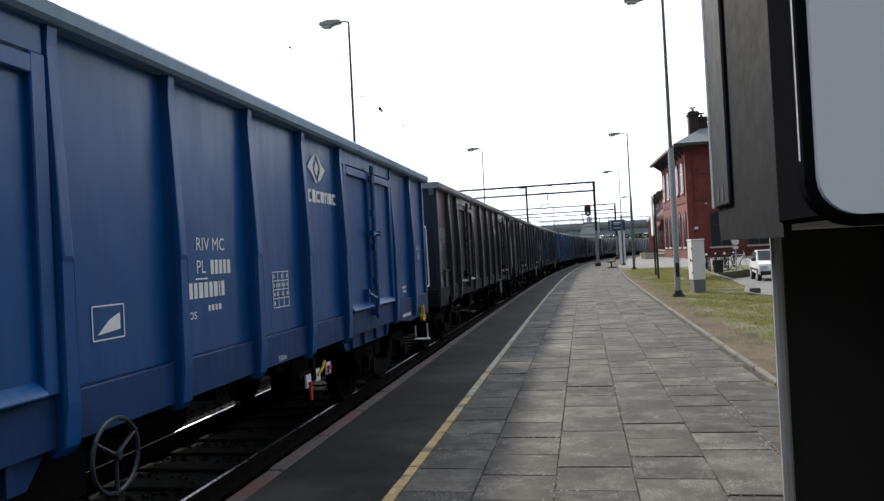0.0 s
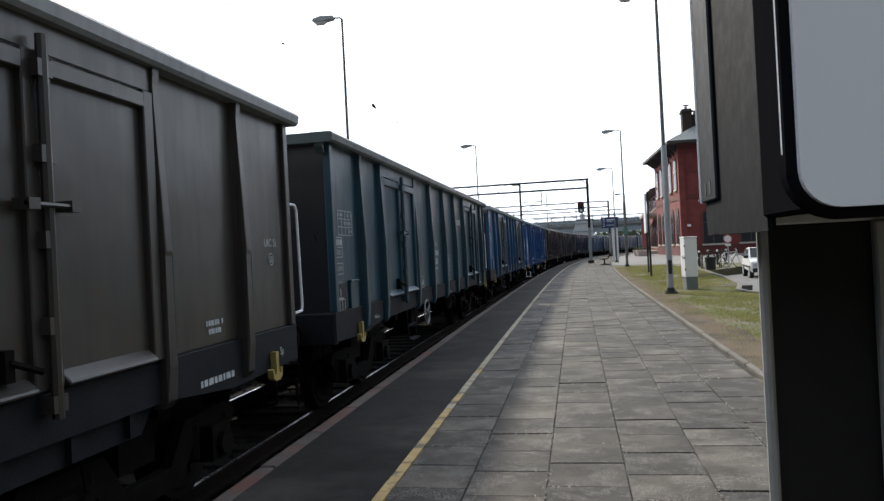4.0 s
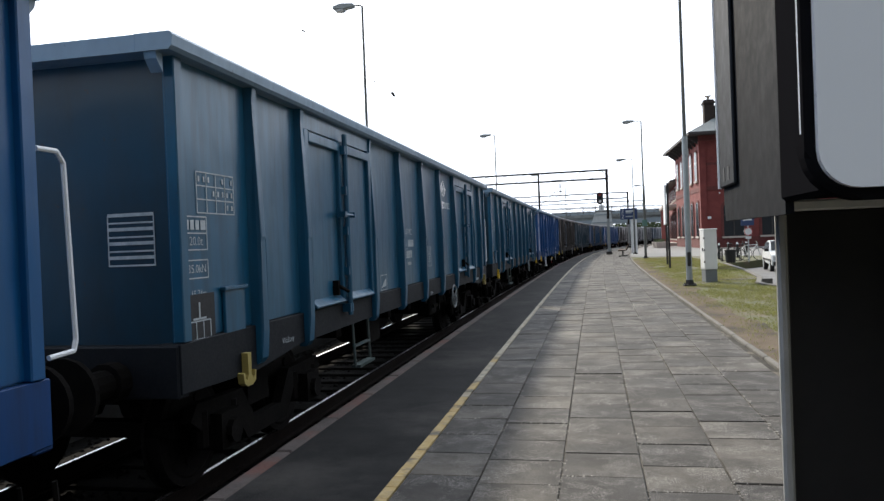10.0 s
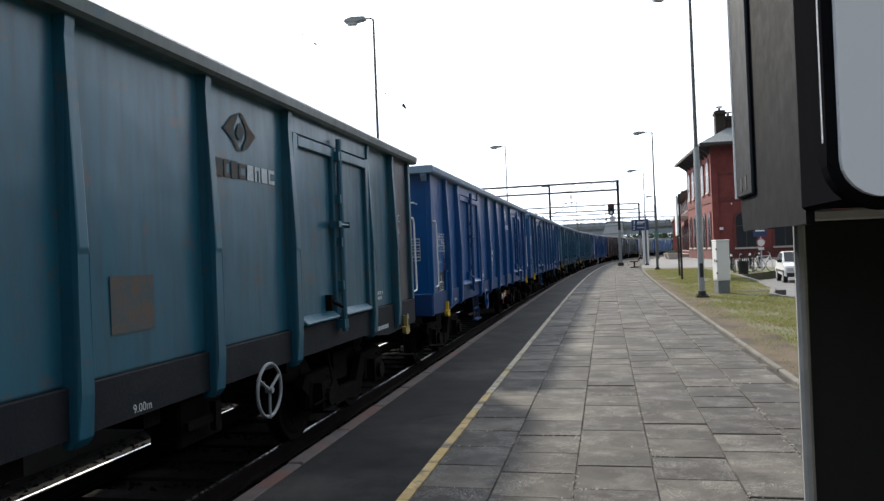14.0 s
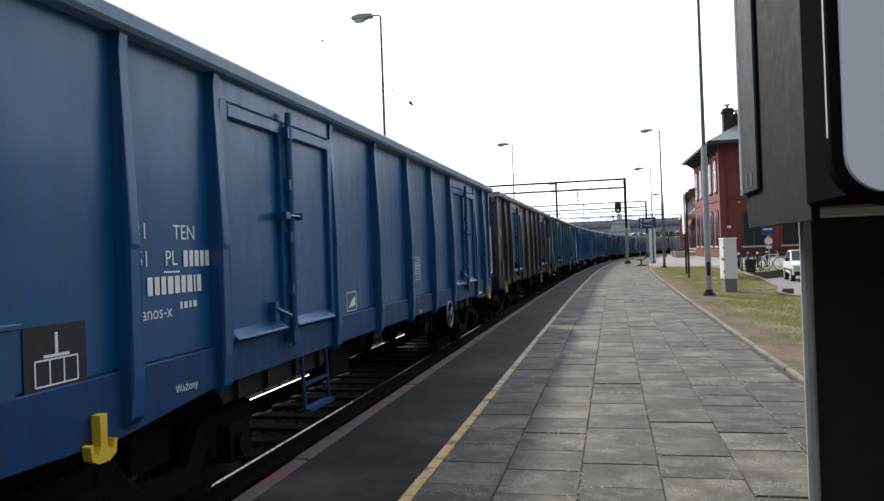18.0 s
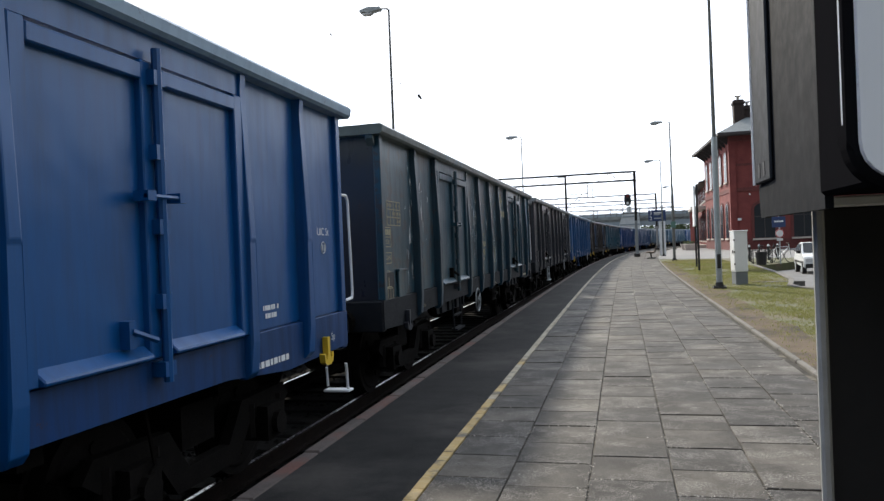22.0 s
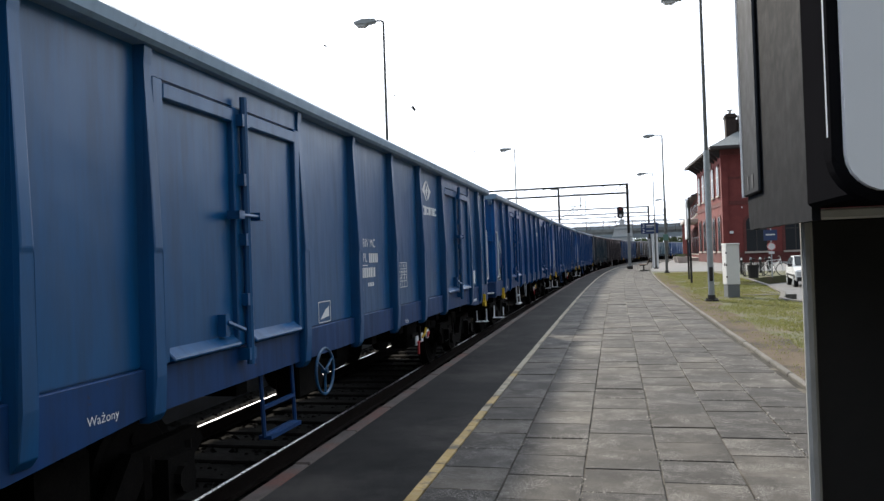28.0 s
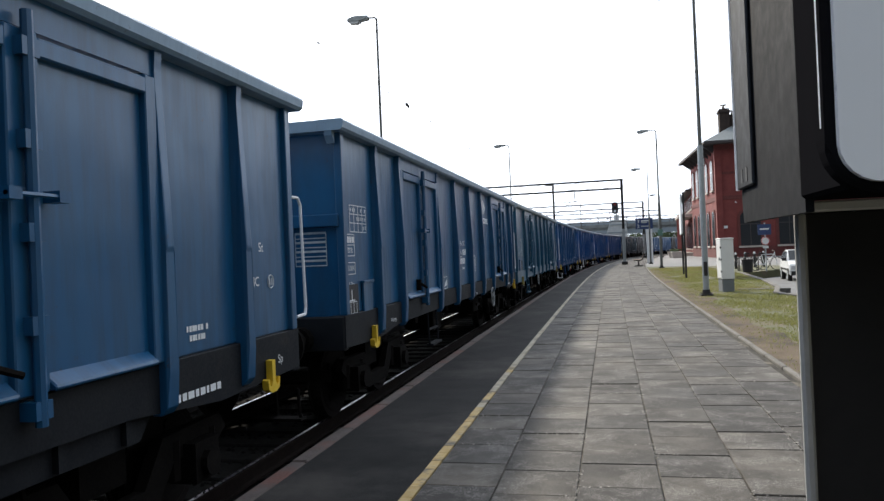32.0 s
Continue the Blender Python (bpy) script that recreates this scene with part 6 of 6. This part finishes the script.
sidep = part("side_cover", bm, KIOSK_COVER, kk)
for y in (0.788, 0.813):
    bm = bmesh.new()
    box(bm, 0.1390, 0.1396, y - .0045, y + .0045, 1.520, 1.534)
    part("vent_slot", bm, BLACKP, sidep)
bm = bmesh.new()
rod(bm, (0.1398, 0.8435, 1.5145), (0.1398, 0.8435, 2.3), 0.0022, 10)
part("bright_edge", bm, SKY_WHITE, kk, "corner trim painted white for reflected sky")


def rounded(x0, x1, z0, z1, r, n=6):
    pts = []
    for cx, cz, a0 in ((x1 - r, z0 + r, -90), (x1 - r, z1 - r, 0), (x0 + r, z1 - r, 90), (x0 + r, z0 + r, 180)):
        for i in range(n + 1):
            a = radians(a0 + 90 * i / n)
            pts.append((cx + r * math.cos(a), cz + r * math.sin(a)))
    return pts


bm = bmesh.new()
prism(bm, rounded(0.1228, 0.70, 1.483, 2.3, 0.03), "y", 0.452, 0.47)
bevel(bm, 0.003)
part("bezel", bm, KIOSK_BLACK, kk)
bm = bmesh.new()
prism(bm, rounded(0.1288, 0.68, 1.4895, 2.27, 0.022), "y", 0.4465, 0.452)
part("pane", bm, KIOSK_PANE, kk, "pale grey rounded pane")
bm = bmesh.new()
rod(bm, (0.1238, 0.4585, 1.522), (0.1238, 0.4585, 2.3), 0.0016, 8)
part("bright_strip", bm, SKY_WHITE, kk, "thin strip painted white for reflected sky")
boxpart("crossbar", (0.190, 0.72, 0.795, 0.812, 1.486, 1.497), ALUMINIUM, kk, "brushed metal crossbar", 0.002)
boxpart("pedestal", (0.194, 0.72, 0.80, 0.84, 0.0, 1.486), PEDESTAL, kk, "black glossy pedestal", 0.002)
boxpart("pedestal_edge", (0.183, 0.1935, 0.79, 0.80, 0.0, 1.486), BRUSHED, kk, "worn metal edge", 0.003)
boxpart("pedestal_trim", (0.291, 0.31, 0.788, 0.80, 0.0, 1.486), BRUSHED, kk, "", 0.002)
bm = bmesh.new()
chain(bm, [(0.262, 0.7995, 1.06), (0.274, 0.7995, 1.105), (0.289, 0.7995, 1.135)], 0.0006, 4)
part("scratch", bm, BRUSHED, kk, "pale thin scratch")


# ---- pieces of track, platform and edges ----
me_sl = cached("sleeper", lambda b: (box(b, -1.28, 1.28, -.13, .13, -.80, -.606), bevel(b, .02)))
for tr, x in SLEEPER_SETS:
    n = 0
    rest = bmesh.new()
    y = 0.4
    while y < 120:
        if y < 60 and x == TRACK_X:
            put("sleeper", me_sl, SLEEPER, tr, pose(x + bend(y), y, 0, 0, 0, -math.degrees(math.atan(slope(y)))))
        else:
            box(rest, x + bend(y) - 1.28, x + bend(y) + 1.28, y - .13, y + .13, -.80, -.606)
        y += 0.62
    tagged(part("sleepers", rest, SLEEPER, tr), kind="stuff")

pf = thing("platform_paving", "worn square concrete slabs with open joints", "paving", kind="structure")
COLS = (-1.212, -0.745, -0.245, 0.255, 0.755, 1.255, 1.79)
PHASE = (0.46, 0.33, 0.01, 0.27, 0.45, 0.15)
rnd = random.Random(21)
rest = bmesh.new()


def slab_mesh(w, v):
    def build(b):
        box(b, -w / 2, w / 2, -.2455, .2455, -.07, 0)
        bevel(b, .005)
    return cached("slab_%.3f_%d" % (w, v), build)


for ci in range(6):
    x0, x1 = COLS[ci] + .0035, COLS[ci + 1] - .0035
    y = -10.4 + PHASE[ci]
    while y < 110:
        yc = y + .25
        dz, tilt = rnd.uniform(-.005, .004), rnd.uniform(-.35, .35)
        if yc > 2.4 and (yc < 30 and ci > 0 or yc < 12):
            put("slab", slab_mesh(x1 - x0, 0), SLAB, pf, pose((x0 + x1) / 2 + bend(yc), yc, dz, rnd.uniform(-.3, .3), tilt, rnd.uniform(-.25, .25)))
        else:
            c = bend(yc)
            box(rest, x0 + c, x1 + c, y + .005, y + .495, -.07, dz * .6)
        y += 0.5
tagged(part("far_slabs", rest, SLAB, pf), kind="stuff")
strip_top = bmesh.new()
beam_along(strip_top, -2.19, -1.293, -.07, -.001, -10, 110, 1.0)
tagged(put("asphalt_strip", mesh_of(strip_top, "asphalt_strip"), SLAB_DARK, pf), "dark grimy asphalt strip along the platform edge")

# pale crumbs and grit lying along the joints
crumbs = bmesh.new()
for _ in range(5200):
    y = 2.6 + 22 * rnd.random() ** 1.6
    if rnd.random() < .62:
        x = rnd.choice(COLS[1:6]) + rnd.gauss(0, .012)
    else:
        ci = rnd.randrange(6)
        x = rnd.uniform(COLS[ci], COLS[ci + 1])
        y = 2.6 + PHASE[ci] + .5 * round((y - 2.6 - PHASE[ci]) / .5) + rnd.gauss(0, .012)
    if noise.noise(Vector((x * 2.1, y * 1.1, 9.0))) < .02:
        continue
    x += bend(y)
    s = rnd.uniform(.003, .009)
    v = [crumbs.verts.new((x + s * rnd.uniform(.6, 1.3) * a, y + s * rnd.uniform(.6, 1.6) * b, c * s * .7 - .002)) for a, b, c in ((1, 0, 0), (-1, 0, 0), (0, 1, 0), (0, -1, 0), (0, 0, 1))]
    for i, j in ((0, 2), (2, 1), (1, 3), (3, 0)):
        crumbs.faces.new((v[i], v[j], v[4]))
tagged(put("joint_grit", mesh_of(crumbs, "joint_grit"), GRIT, pf), kind="stuff")

yl = thing("yellow_line", "worn yellow safety line of small tiles", "marking", kind="structure")
me = cached("line_tile", lambda b: (box(b, -.037, .037, -.0975, .0975, -.06, .003), bevel(b, .003)))
rest = bmesh.new()
y = -10.2
while y < 100:
    if 2.4 < y < 40:
        put("line_tile", me, YELLOW_LINE if y < 7.5 + rnd.uniform(-2, 2) else YELLOW_WORN, yl, pose(-1.254 + bend(y), y, rnd.uniform(-.002, .002), 0, 0, rnd.uniform(-.6, .6)))
    else:
        c = bend(y)
        box(rest, -1.29 + c, -1.215 + c, y - .096, y + .096, -.06, .003)
    y += .2
tagged(part("far_line_tiles", rest, YELLOW_WORN, yl), kind="stuff")

pe = thing("platform_edge", "rough concrete coping along the platform edge", "kerb", kind="structure")
kb = thing("platform_kerb", "pale concrete kerb between platform and grass", "kerb", kind="structure")
me_e = cached("coping", lambda b: (box(b, -2.32, -2.195, -.494, .494, -.85, .006), bevel(b, .012)))
me_k = cached("kerb_long", lambda b: (box(b, 1.855, 1.928, -.494, .494, -.3, .034), bevel(b, .014)))
y = -9.5
while y < 96:
    yaw = -math.degrees(math.atan(slope(y)))
    piv = Matrix.Translation((bend(y), y, rnd.uniform(-.006, .004)))
    for me, own, mt, cx in ((me_e, pe, EDGE, -2.25), (me_k, kb, KERB, 1.89)):
        turn = Matrix.Translation((cx, 0, 0)) @ pose(0, 0, 0, 0, 0, yaw + rnd.uniform(-.25, .25)) @ Matrix.Translation((-cx, 0, 0))
        put("coping_stone" if own is pe else "kerb_stone", me, mt, own, piv @ turn)
    y += 1.0


def motions():
    for k, w in BY_NUMBER.items():
        walk(w, [(t / 2, wagon_pose(k, t / 2)) for t in range(0, 65)])
    # the wheels turn while their wagon is near
    number = {w: k for k, w in BY_NUMBER.items()}
    for ws, w, y in TURNING:
        k = number[w]
        base = (0.0, y, 0.46)
        near = [i for i in range(0, 481) if -14 < reached(i / 15) - k * PITCH - 7.2 < 26]
        if len(near) < 3:
            continue
        rows = [] if near[0] == 0 else [(0.0, pose(*base))]
        s0 = reached(near[0] / 15)
        rows += [(i / 15, pose(*base, -math.degrees((reached(i / 15) - s0) / 0.46))) for i in near]
        if near[-1] < 480:
            rows.append((32.0, rows[-1][1]))
        walk(ws, rows)


motions()
